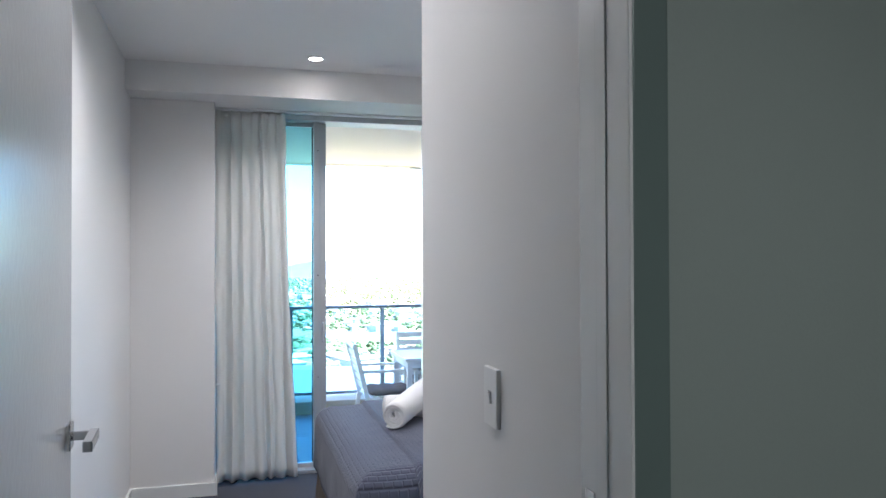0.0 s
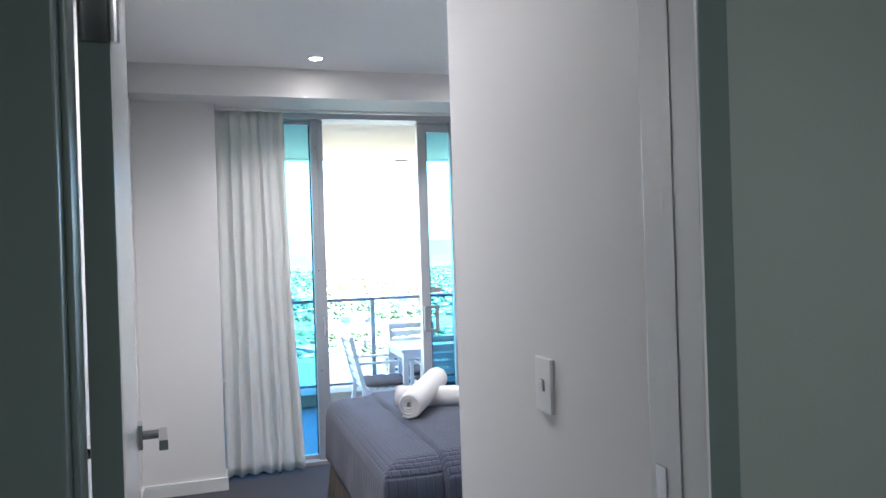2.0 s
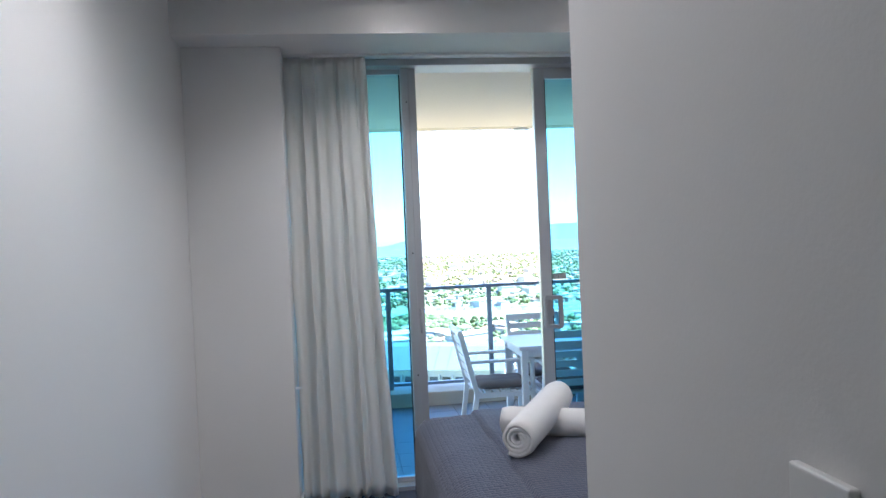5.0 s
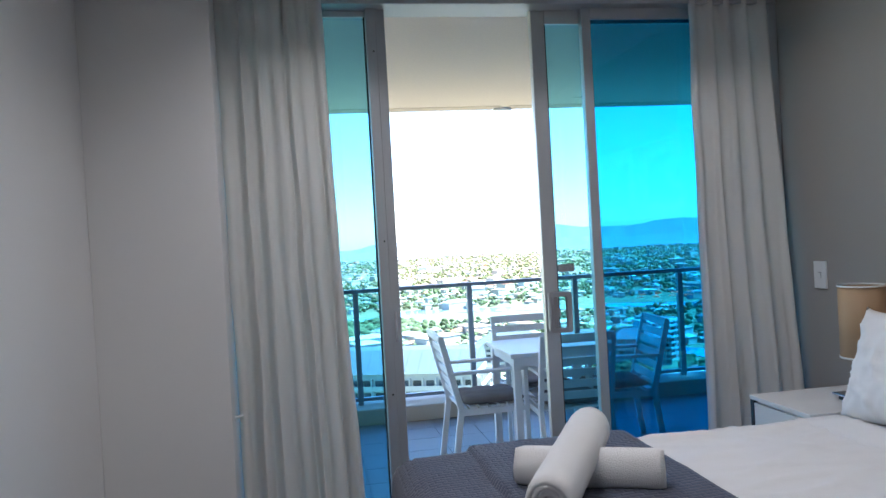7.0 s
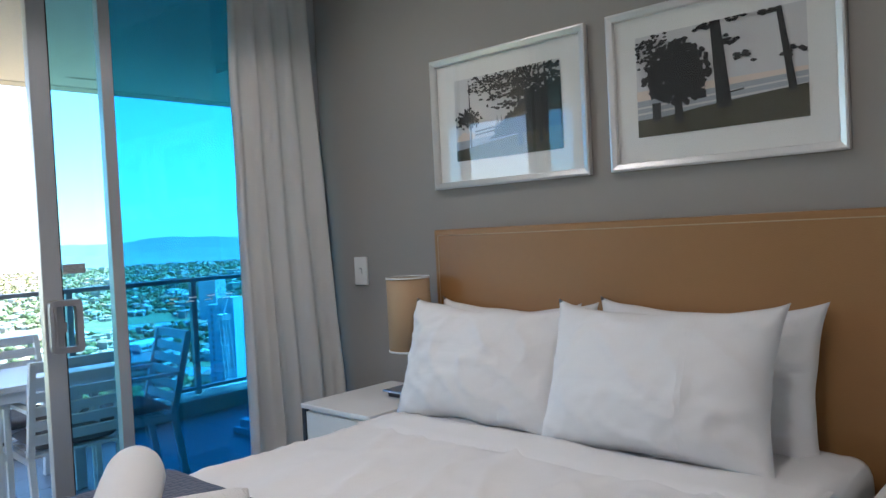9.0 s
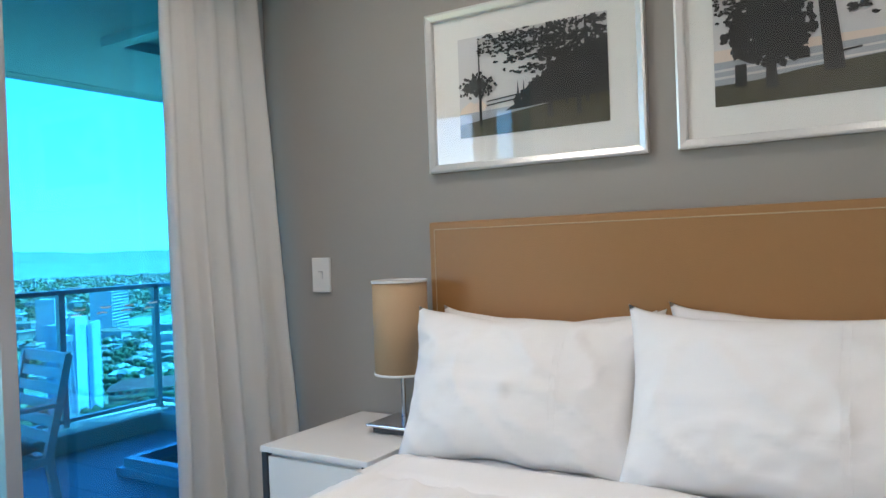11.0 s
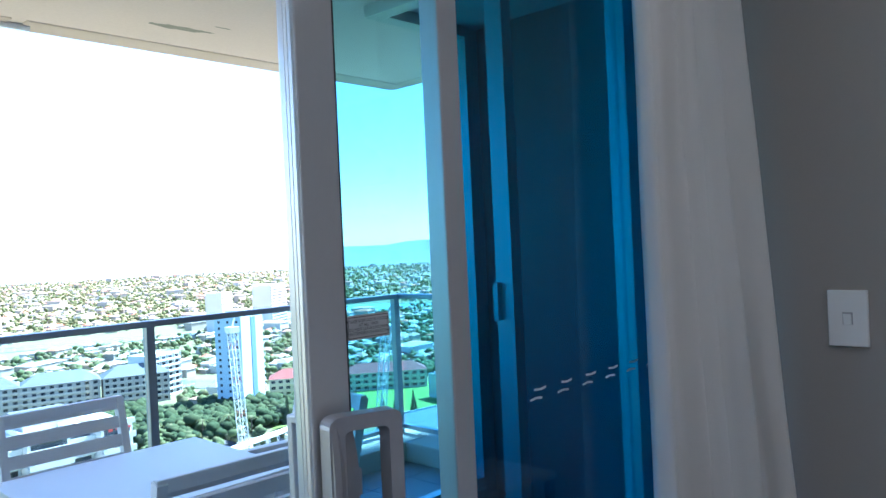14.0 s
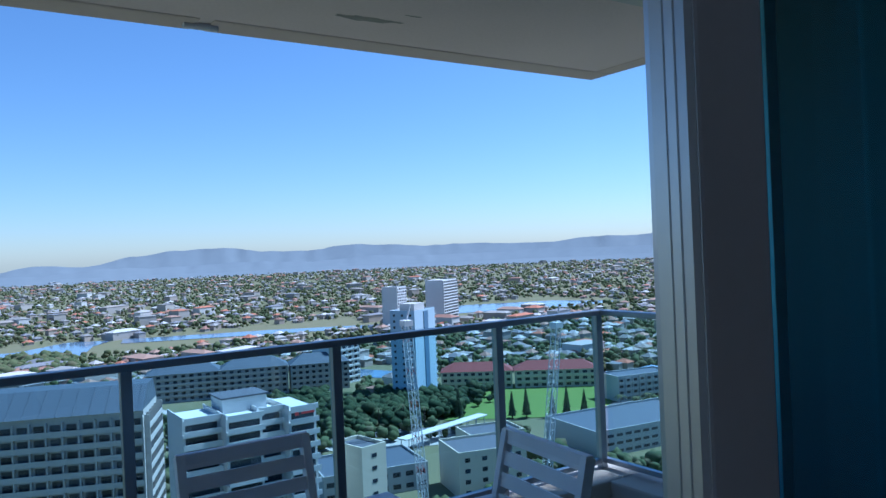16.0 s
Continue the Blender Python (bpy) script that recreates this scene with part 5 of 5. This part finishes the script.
sheet("water", water_mat, ((480, 760), (560, 740), (660, 690), (760, 700), (720, 790), (600, 850), (500, 860)), 0.4, "wide grey-blue river bend", "water")
sheet("water", water_mat, ((225, 430), (248, 395), (262, 402), (250, 440), (235, 470)), 0.4, "small lagoon beside the tower", "water")
sheet("field", field_mat, ((196, 293), (254, 250), (330, 300), (300, 322), (242, 356)), 0.25, "bright green playing field", "field")
sheet("road", road_mat, ((60, 345), (133, 297), (165, 284), (185, 268), (200, 262), (206, 272), (170, 296), (140, 310), (70, 360)), 0.3, "grey curving street", "road")
sheet("pavement", pave_mat, ((120, 290), (150, 268), (172, 258), (196, 262), (200, 270), (160, 282), (130, 300)), 0.2, "pale paved forecourt", "pavement")
sheet("road", road_mat, ((254, 240), (330, 215), (420, 230), (420, 246), (330, 232), (258, 250)), 0.3, "grey street beside the field", "road")
sheet("road", road_mat, ((256, 252), (266, 246), (420, 330), (412, 340)), 0.35, "grey street leading away from the field", "road")

WET = (((-60, 690), (150, 850)), ((150, 690), (410, 830)), ((480, 690), (760, 860)), ((190, 250), (335, 360)), ((222, 392), (265, 472)))


def wet(x, y):
    return any(a[0] < x < b[0] and a[1] < y < b[1] for a, b in WET)


rnd = random.Random(12)
TAKEN = [(12, 180, 40), (40, 172, 20), (-18, 184, 22), (62, 180, 24), (212, 340, 22), (255, 350, 45), (150, 440, 75), (140, 235, 46), (235, 215, 42), (330, 300, 30)]


def free(x, y):
    return not wet(x, y) and all((x - a) ** 2 + (y - b) ** 2 > r * r for a, b, r in TAKEN)


def scatter(count, rmin, rmax, power, lo=-22, hi=74):
    out = []
    while len(out) < count:
        r = rmin + (rmax - rmin) * rnd.random() ** power
        a = radians(rnd.uniform(lo, hi))
        x, y = r * math.sin(a), r * math.cos(a)
        if free(x, y):
            out.append((x, y, r))
    return out


def houses(name, places):
    walls, wf, roofs, rf = [], [], [], []
    for x, y, r in places:
        a = rnd.choice((0.3, 0.3 + math.pi / 2)) + rnd.uniform(-0.15, 0.15) + 0.6 * noise.noise((x * 0.002, y * 0.002, 5))
        w, d, h = rnd.uniform(6, 11), rnd.uniform(6, 9), rnd.choice((2.8, 3.0, 5.2, 5.6))
        if rnd.random() < 0.05:
            w, d, h = rnd.uniform(16, 34), rnd.uniform(10, 18), rnd.uniform(6, 12)
        c, s = math.cos(a), math.sin(a)
        def P(u, v, z):
            return (x + c * u - s * v, y + s * u + c * v, GROUND + z)
        k = len(walls)
        walls += [P(u, v, z) for z in (0, h) for u, v in ((-w / 2, -d / 2), (w / 2, -d / 2), (w / 2, d / 2), (-w / 2, d / 2))]
        wf += [(k, k + 1, k + 5, k + 4), (k + 1, k + 2, k + 6, k + 5), (k + 2, k + 3, k + 7, k + 6), (k + 3, k, k + 4, k + 7)]
        k = len(roofs)
        o, rh = 0.6, (rnd.uniform(1.6, 2.6) if rnd.random() < 0.75 else 0.3)
        rg = max(0.2, (w - d) / 2)
        roofs += [P(-w / 2 - o, -d / 2 - o, h), P(w / 2 + o, -d / 2 - o, h), P(w / 2 + o, d / 2 + o, h), P(-w / 2 - o, d / 2 + o, h), P(-rg, 0, h + rh), P(rg, 0, h + rh)]
        rf += [(k, k + 1, k + 5, k + 4), (k + 1, k + 2, k + 5), (k + 2, k + 3, k + 4, k + 5), (k + 3, k, k + 4)]
    for nm, v, f, mt, lab in ((name + "_walls", walls, wf, house_wall_mat, "pale walls of many low suburban houses"), (name + "_roofs", roofs, rf, house_roof_mat, "grey, white and terracotta roofs of many suburban houses")):
        me = bpy.data.meshes.new(nm)
        me.from_pydata(v, [], f)
        me.materials.append(mt)
        tagged(new(nm, me), lab, "houses", kind="stuff")


def woods(name, places, mat, label, lo=3.0, hi=8.0, clumps=3):
    """Many small tree crowns: each a few ragged leaf clumps."""
    verts, faces = [], []
    base = ((0, 0, 1), (0.89, 0, 0.45), (0.28, 0.85, 0.45), (-0.72, 0.53, 0.45), (-0.72, -0.53, 0.45), (0.28, -0.85, 0.45), (0.72, 0.53, -0.45), (-0.28, 0.85, -0.45), (-0.89, 0, -0.45), (-0.28, -0.85, -0.45), (0.72, -0.53, -0.45), (0, 0, -1))
    tri = ((0, 1, 2), (0, 2, 3), (0, 3, 4), (0, 4, 5), (0, 5, 1), (1, 6, 2), (2, 7, 3), (3, 8, 4), (4, 9, 5), (5, 10, 1), (6, 7, 2), (7, 8, 3), (8, 9, 4), (9, 10, 5), (10, 6, 1), (11, 7, 6), (11, 8, 7), (11, 9, 8), (11, 10, 9), (11, 6, 10))
    for x, y, r in places:
        s = rnd.uniform(lo, hi)
        for c in range(clumps):
            cx, cy, cz = x + rnd.uniform(-0.5, 0.5) * s, y + rnd.uniform(-0.5, 0.5) * s, GROUND + s * rnd.uniform(0.45, 1.15)
            q = s * rnd.uniform(0.35, 0.62)
            k = len(verts)
            for b in base:
                j = rnd.uniform(0.7, 1.3)
                verts.append((cx + b[0] * q * j, cy + b[1] * q * j, cz + b[2] * q * j * 0.85))
            faces += [(k + a, k + b, k + c2) for a, b, c2 in tri]
    me = bpy.data.meshes.new(name)
    me.from_pydata(verts, [], faces)
    me.polygons.foreach_set("use_smooth", [True] * len(faces))
    me.materials.append(mat)
    return tagged(new(name, me), label, "trees", kind="stuff")


houses("far_houses", scatter(5200, 520, 3250, 1.45))
houses("near_houses", scatter(300, 380, 560, 1.0))
woods("far_trees", scatter(25000, 480, 3250, 1.3), leaf_mat, "green suburban trees between the houses", 2.2, 5.6, 2)
woods("near_trees", scatter(2200, 250, 520, 1.0), leaf_mat, "green street trees below the tower", 2.4, 5.5, 5)
woods("dark_trees", [(rnd.gauss(185, 22), rnd.gauss(326, 14), 0) for _ in range(420)] + [(rnd.uniform(130, 175), rnd.uniform(345, 385), 0) for _ in range(180)], dark_leaf, "dark dense trees beside the playing field", 2.6, 6.0, 7)
woods("mangrove", [(rnd.uniform(-60, 85), rnd.uniform(590, 690), 0) for _ in range(900)], leaf_mat, "bright green mangrove wood by the river", 4, 8, 5)
woods("street_trees", scatter(800, 130, 300, 1.0), leaf_mat, "green trees between the buildings below the tower", 2.4, 5.0, 6)


def pine(x, y, h, label):
    """A tall tiered pine: tapered trunk and whorls of drooping boughs."""
    t = thing("pine_tree", label, "tree", pose(x, y, GROUND), group="pines along the field")
    bm = bmesh.new()
    rod(bm, (0, 0, 0), (0, 0, h), 0.35, 0.05, 8)
    part("trunk", bm, bark_mat, t)
    bm = bmesh.new()
    r2 = random.Random(int(x * 7 + y))
    for i in range(13):
        f = i / 13
        z, rad = h * (0.14 + 0.84 * f), h * 0.17 * (1 - f) + 0.25
        nb = 9
        for k in range(nb):
            a = 2 * math.pi * (k + r2.random()) / nb
            l = rad * r2.uniform(0.7, 1.15)
            tip = Vector((l * math.cos(a), l * math.sin(a), z - 0.12 * l + r2.uniform(-0.2, 0.3)))
            side = Vector((-math.sin(a), math.cos(a), 0)) * l * 0.28
            c = Vector((0, 0, z + 0.25))
            mid = c.lerp(tip, 0.55)
            vs = [bm.verts.new(p) for p in (c, mid + side, tip, mid - side, mid + Vector((0, 0, 0.5 + 0.1 * l)), mid - Vector((0, 0, 0.3)))]
            for fc in ((0, 1, 4), (1, 2, 4), (2, 3, 4), (3, 0, 4), (1, 0, 5), (2, 1, 5), (3, 2, 5), (0, 3, 5)):
                bm.faces.new([vs[q] for q in fc])
    part("crown", bm, dark_leaf, t)
    return t


for i, (f, h) in enumerate(((0.05, 15), (0.42, 13), (0.52, 15), (0.70, 13), (0.80, 15), (0.92, 13))):
    pine(199 + 54 * f, 291 - 40 * f, h, "tall dark green pine beside the playing field")


def palm(x, y, h):
    t = thing("palm_tree", "tall palm tree with arching fronds by the street", "tree", pose(x, y, GROUND), group="palms by the street")
    bm = bmesh.new()
    rod(bm, (0, 0, 0), (0.3, 0, h), 0.3, 0.16, 8)
    part("trunk", bm, bark_mat, t)
    bm = bmesh.new()
    r2 = random.Random(int(x + 3 * y))
    for k in range(16):
        a = 2 * math.pi * k / 16 + r2.uniform(-0.2, 0.2)
        up = r2.uniform(0.2, 1.2)
        prev = None
        for s in range(5):
            u = s / 4
            p = Vector((0.3 + 3.2 * u * math.cos(a), 3.2 * u * math.sin(a), h + up * u * 1.6 - 2.4 * u * u))
            sd = Vector((-math.sin(a), math.cos(a), -0.2)) * 0.45 * (1 - u * 0.8)
            cur = (bm.verts.new(p + sd), bm.verts.new(p + Vector((0, 0, 0.12))), bm.verts.new(p - sd))
            if prev:
                bm.faces.new((prev[0], prev[1], cur[1], cur[0]))
                bm.faces.new((prev[1], prev[2], cur[2], cur[1]))
            prev = cur
    part("crown", bm, leaf_mat, t)


for x, y, h in ((166, 302, 9), (176, 297, 10), (183, 290, 9), (150, 312, 9), (262, 244, 9), (268, 240, 8), (274, 238, 9)):
    palm(x, y, h)


# ---- buildings ----
def tower(name, label, x, y, turn, w, d, h, floors, cols, wall, roof_mat, win=(0.7, 0.55), balcony=None, group="", side_cols=None, roof_rise=0.0, inset=0.25, sides=(0, 1)):
    """A slab building: walls, recessed-looking windows on two faces, storey ledges, parapet and roof."""
    t = thing(name, label, "building", pose(x, y, GROUND, 0, 0, turn), group=group)
    boxes("wall", wall, (-w / 2, w / 2, -d / 2, d / 2, 0, h), parent=t)
    if roof_rise:
        bm = bmesh.new()
        o = 0.8
        vs = [bm.verts.new(p) for p in ((-w / 2 - o, -d / 2 - o, h), (w / 2 + o, -d / 2 - o, h), (w / 2 + o, d / 2 + o, h), (-w / 2 - o, d / 2 + o, h), (-w / 2 + d / 2, 0, h + roof_rise), (w / 2 - d / 2, 0, h + roof_rise))]
        for f in ((0, 1, 5, 4), (1, 2, 5), (2, 3, 4, 5), (3, 0, 4), (3, 2, 1, 0)):
            bm.faces.new([vs[i] for i in f])
        part("roof", bm, roof_mat, t)
    else:
        boxes("roof", roof_mat, (-w / 2 + 0.4, w / 2 - 0.4, -d / 2 + 0.4, d / 2 - 0.4, h, h + 0.15), parent=t)
        boxes("parapet", wall, (-w / 2, w / 2, -d / 2, -d / 2 + 0.4, h, h + 1.0), (-w / 2, w / 2, d / 2 - 0.4, d / 2, h, h + 1.0), (-w / 2, -w / 2 + 0.4, -d / 2 + 0.4, d / 2 - 0.4, h, h + 1.0), (w / 2 - 0.4, w / 2, -d / 2 + 0.4, d / 2 - 0.4, h, h + 1.0), parent=t)
    fh = h / floors
    side_cols = side_cols or max(1, int(cols * d / w))
    for face in sides:
        n = cols if face == 0 else side_cols
        span = w if face == 0 else d
        cw = span / n
        bm = bmesh.new()
        box(bm, -cw * win[0] / 2, cw * win[0] / 2, -0.08, 0.10, -fh * win[1] / 2, fh * win[1] / 2)
        me = mesh_of("window", bm, window_dark)
        for k in range(n):
            for f in range(floors):
                o = new("window", me)
                o.parent = t
                u, z = -span / 2 + cw * (k + 0.5), fh * (f + 0.5)
                o.matrix_basis = {0: pose(u, -d / 2, z), 1: pose(w / 2, u, z, 0, 0, 90), 3: pose(-w / 2, u, z, 0, 0, -90)}[face]
        if balcony:
            bm = bmesh.new()
            box(bm, -span / 2, span / 2, -balcony, 0.0, -0.12, 0.12)
            box(bm, -span / 2, span / 2, -balcony, -balcony + 0.12, 0.12, 1.0)
            me = mesh_of("balcony", bm, wall)
            for f in range(floors):
                o = new("balcony", me)
                o.parent = t
                o.matrix_basis = {0: pose(0, -d / 2, f * fh + 0.12), 1: pose(w / 2, 0, f * fh + 0.12, 0, 0, 90), 3: pose(-w / 2, 0, f * fh + 0.12, 0, 0, -90)}[face]
            bm = bmesh.new()
            box(bm, -0.12, 0.12, -balcony, 0.0, 0, h)
            me = mesh_of("fin", bm, wall)
            for k in range(n + 1):
                o = new("fin", me)
                o.parent = t
                u = -span / 2 + cw * k
                o.matrix_basis = {0: pose(u, -d / 2, 0), 1: pose(w / 2, u, 0, 0, 0, 90), 3: pose(-w / 2, u, 0, 0, 0, -90)}[face]
    return t

tan_render = material("tan_render", (0.50, 0.45, 0.40), 0.85, grain=0.8, patch=0.1, second=(0.42, 0.38, 0.34))
HX, HY, HT = 6.8, 180.0, -22
tower("hotel", "long tan hotel slab with rows of balconies", HX, HY, HT, 66, 16, 50, 18, 22, tan_render, roof_grey, win=(0.62, 0.58), balcony=1.2, roof_rise=0)
hotel_roof = thing("hotel_roof", "slate grey pitched metal roof on the hotel", "roof", pose(HX, HY, GROUND + 51.05, 0, 0, HT))
bm = bmesh.new()
vs = [bm.verts.new(p) for p in ((-33, -9, 0), (33, -9, 0), (33, 8, 0), (-33, 8, 0), (-33, -2, 4.4), (33, -2, 4.4), (-33, 5, 4.4), (33, 5, 4.4))]
for f in ((0, 1, 5, 4), (4, 5, 7, 6), (6, 7, 2, 3), (0, 4, 6, 3), (1, 2, 7, 5), (3, 2, 1, 0)):
    bm.faces.new([vs[i] for i in f])
part("roof_sheet", bm, roof_slate, hotel_roof)
for i in range(22):
    bm = bmesh.new()
    bar(bm, (-32 + i * 3.05, -9.0, 0.06), (-32 + i * 3.05, -2.0, 4.46), 0.18, 0.12)
    part("roof_rib", bm, roof_slate, hotel_roof)

tower("blue_tower", "pale blue apartment tower with white side balconies", 213, 345, 28, 22, 15, 48, 15, 6, blue_render, concrete, win=(0.25, 0.4), balcony=None, sides=(1, 3), side_cols=3)
bt = bpy.data.objects["blue_tower"]
bm = bmesh.new()
box(bm, 0, 2.4, -7, 7, -0.2, 0.2)
box(bm, 2.2, 2.4, -7, 7, 0.2, 1.1)
me = mesh_of("balcony", bm, white_render)
for f in range(15):
    o = new("balcony", me)
    o.parent = bt
    o.matrix_basis = pose(11, 0, 3.2 * f + 0.4)
# no real recess: its shade is a dark strip on the face
boxes("shade_strip", roof_blue, (-1.5, 3.0, -7.8, -7.5, 0, 48), parent=bt, label="darker strip down the face, a recess's shade put in as colour")
boxes("plant_room", concrete, (-5, 6, -4, 5, 48.2, 52), parent=bt)

tower("round_tower", "white apartment tower in the distance", 395, 675, 30, 20, 18, 42, 14, 5, white_render, concrete, win=(0.55, 0.5), group="distant twin towers")
tower("wide_tower", "white balconied apartment tower in the distance", 452, 672, 32, 38, 20, 46, 15, 8, white_render, concrete, win=(0.7, 0.55), balcony=1.2, group="distant twin towers")
for i, (x, y, w, turn) in enumerate(((258, 350, 40, -38), (293, 322, 46, -38))):
    tower("red_roof_flats", "three-storey cream flats with dark red tiled roof", x, y, turn, w, 14, 10, 3, 10, cream_render, roof_red, win=(0.55, 0.5), balcony=1.0, roof_rise=4.5, group="red-roofed flats", sides=(0,))
for i, (x, y, w, turn) in enumerate(((118, 445, 40, -18), (155, 432, 38, -18), (190, 418, 34, -18))):
    tower("grey_roof_flats", "long apartment block with grey hipped roof", x, y, turn, w, 16, 16, 5, 9, tan_render, roof_slate, win=(0.5, 0.55), balcony=1.0, roof_rise=5.5, group="grey-roofed apartment blocks", sides=(0,))
tower("mid_block", "white mid-rise apartment block by the lagoon", 205, 425, 20, 26, 14, 24, 7, 5, white_render, concrete, win=(0.6, 0.5), balcony=1.2)
tower("cream_block", "plain cream rendered building with flat roof", 152, 205, -15, 24, 20, 14, 4, 4, cream_render, roof_grey, win=(0.3, 0.4))
tower("podium_block", "low podium building with dark flat roof", 122, 232, -12, 36, 26, 8, 2, 8, concrete, roof_slate, win=(0.6, 0.4))
tower("car_park", "long low building with grey flat roof", 235, 214, -8, 60, 34, 9, 3, 14, concrete, roof_slate, win=(0.7, 0.35))
tower("yellow_block", "narrow pale yellow rendered building", 92, 178, 10, 8, 12, 30, 9, 1, cream_render, roof_grey, win=(0.2, 0.3))
tower("civic_roof", "low building with pale blue metal roof", 335, 290, 20, 26, 16, 6, 1, 5, concrete, roof_blue, roof_rise=3)

# white hotel with a zig-zag front of balconies
wh = thing("white_hotel", "white zig-zag fronted hotel with terraced roof", "building", pose(62, 180, GROUND) @ Matrix.Diagonal((0.80, 0.9, 1.0, 1.0)))
for k, (x0, x1, y0, y1) in enumerate(((-19, -8, -1, 14), (-8, 3, -6, 14), (3, 11, -2, 14), (11, 20, -7, 12))):
    boxes("wing", white_render, (x0, x1, y0, y1, 0, 43), parent=wh)
    bm = bmesh.new()
    box(bm, x0 - 0.2, x1 + 0.2, y0 - 1.8, y0, -0.2, 0.2)
    box(bm, x0 - 0.2, x1 + 0.2, y0 - 1.8, y0 - 1.6, 0.2, 1.1)
    me_b = mesh_of("balcony", bm, white_render)
    bm = bmesh.new()
    box(bm, x0 + 0.8, x1 - 0.8, y0 - 0.06, y0 + 0.1, 0.3, 2.3)
    me_w = mesh_of("window", bm, window_dark)
    bm = bmesh.new()
    box(bm, x1 - 0.1, x1 + 0.06, y0 + 1, y0 + 4, 0.5, 2.3)
    me_s = mesh_of("window", bm, window_dark)
    for f in range(14):
        for nm, me in (("balcony", me_b), ("window", me_w), ("window", me_s)):
            o = new(nm, me)
            o.parent = wh
            o.matrix_basis = pose(0, 0, 0.3 + f * 3.05)
    boxes("parapet", white_render, (x0, x1, y0 - 1.8, y0 - 1.4, 43, 44.2), (x0, x0 + 0.3, y0, y1, 43, 44.2), parent=wh)
boxes("penthouse", white_render, (-6, 8, 2, 12, 43, 46.5), parent=wh)
boxes("penthouse_roof", roof_grey, (-6.5, 8.5, 1.5, 12.5, 46.5, 46.9), parent=wh)
sign_red = material("sign_red", (0.5, 0.05, 0.05), 0.6, grain=1)
boxes("sign", sign_red, (12.2, 13.4, -8.95, -8.82, 41.9, 42.7), (14.2, 18.6, -8.95, -8.82, 42.1, 42.6), parent=wh, label="red sign lettering bars")


def crane(x, y, z0, z1, top_x, label):
    """Lattice crane mast: four legs with zig-zag bracing and a jib head."""
    c = thing("tower_crane", label, "crane", pose(x, y, GROUND), group="lattice cranes")
    h = z1 - GROUND
    bm, br = bmesh.new(), bmesh.new()
    s = 1.0
    n = 26
    def at(k, i):
        f = k / n
        dx = top_x * f
        cx, cy = ((-s, -s), (s, -s), (s, s), (-s, s))[i % 4]
        return Vector((dx + cx, cy, h * f))
    for i in range(4):
        rod(bm, at(0, i), at(n, i), 0.13, seg=5)
    for k in range(n):
        for i in range(4):
            rod(bm if k % 4 else br, at(k, i), at(k + 1, i + 1), 0.07, seg=4)
            rod(bm, at(k, i), at(k, i + 1), 0.06, seg=4)
    part("mast", bm, crane_white, c)
    part("bracing", br, crane_red if top_x < 0 else crane_white, c, "red painted bracing" if top_x < 0 else "")
    bm = bmesh.new()
    box(bm, top_x - 1.4, top_x + 1.4, -1.4, 1.4, h, h + 1.6)
    rod(bm, (top_x, 0, h + 1.6), (top_x + 1.5, 0, h + 6), 0.25, seg=6)
    part("crane_head", bm, crane_white, c)


crane(112, 178, 0, -20, -4.0, "slender red and white lattice crane mast")
crane(139, 160, 0, -23, 8.0, "slender white lattice crane mast")

canopy = thing("walkway_canopy", "long pale walkway canopy on slim posts beside the street", "canopy", pose(178, 266, GROUND, 0, 0, 14))
boxes("canopy_roof", white_render, (-26, 26, -2.6, 2.6, 5.0, 5.5), parent=canopy, soft=0.1)
for i in range(9):
    for s in (-2.2, 2.2):
        bm = bmesh.new()
        rod(bm, (-24 + i * 6, s, 0), (-24 + i * 6, s, 5.0), 0.18, seg=8)
        part("canopy_post", bm, concrete, canopy)
tower("corner_shops", "low beige shop building with flat roof", 176, 232, -14, 22, 16, 10, 2, 5, cream_render, roof_grey, win=(0.6, 0.4))
tower("beige_flats", "beige rendered flats near the street", 300, 268, -12, 34, 16, 12, 4, 8, concrete, roof_slate, win=(0.5, 0.5), balcony=0.9, sides=(0,))


# ---- balcony floor tiles ----
bm = bmesh.new()
box(bm, 0.0, 0.296, 0.0, 0.296, -0.006, 0.004)
me_tile = mesh_of("tile", bm, tile_mat)
slab = bpy.data.objects["balcony_slab"]
for i in range(18):
    for j in range(9):
        if -1.6 + i * 0.3 < 3.4:
            o = new("tile", me_tile)
            o.parent = slab
            o.matrix_basis = pose(-1.6 + i * 0.3, 0.09 + j * 0.3, DECK - 0.004)
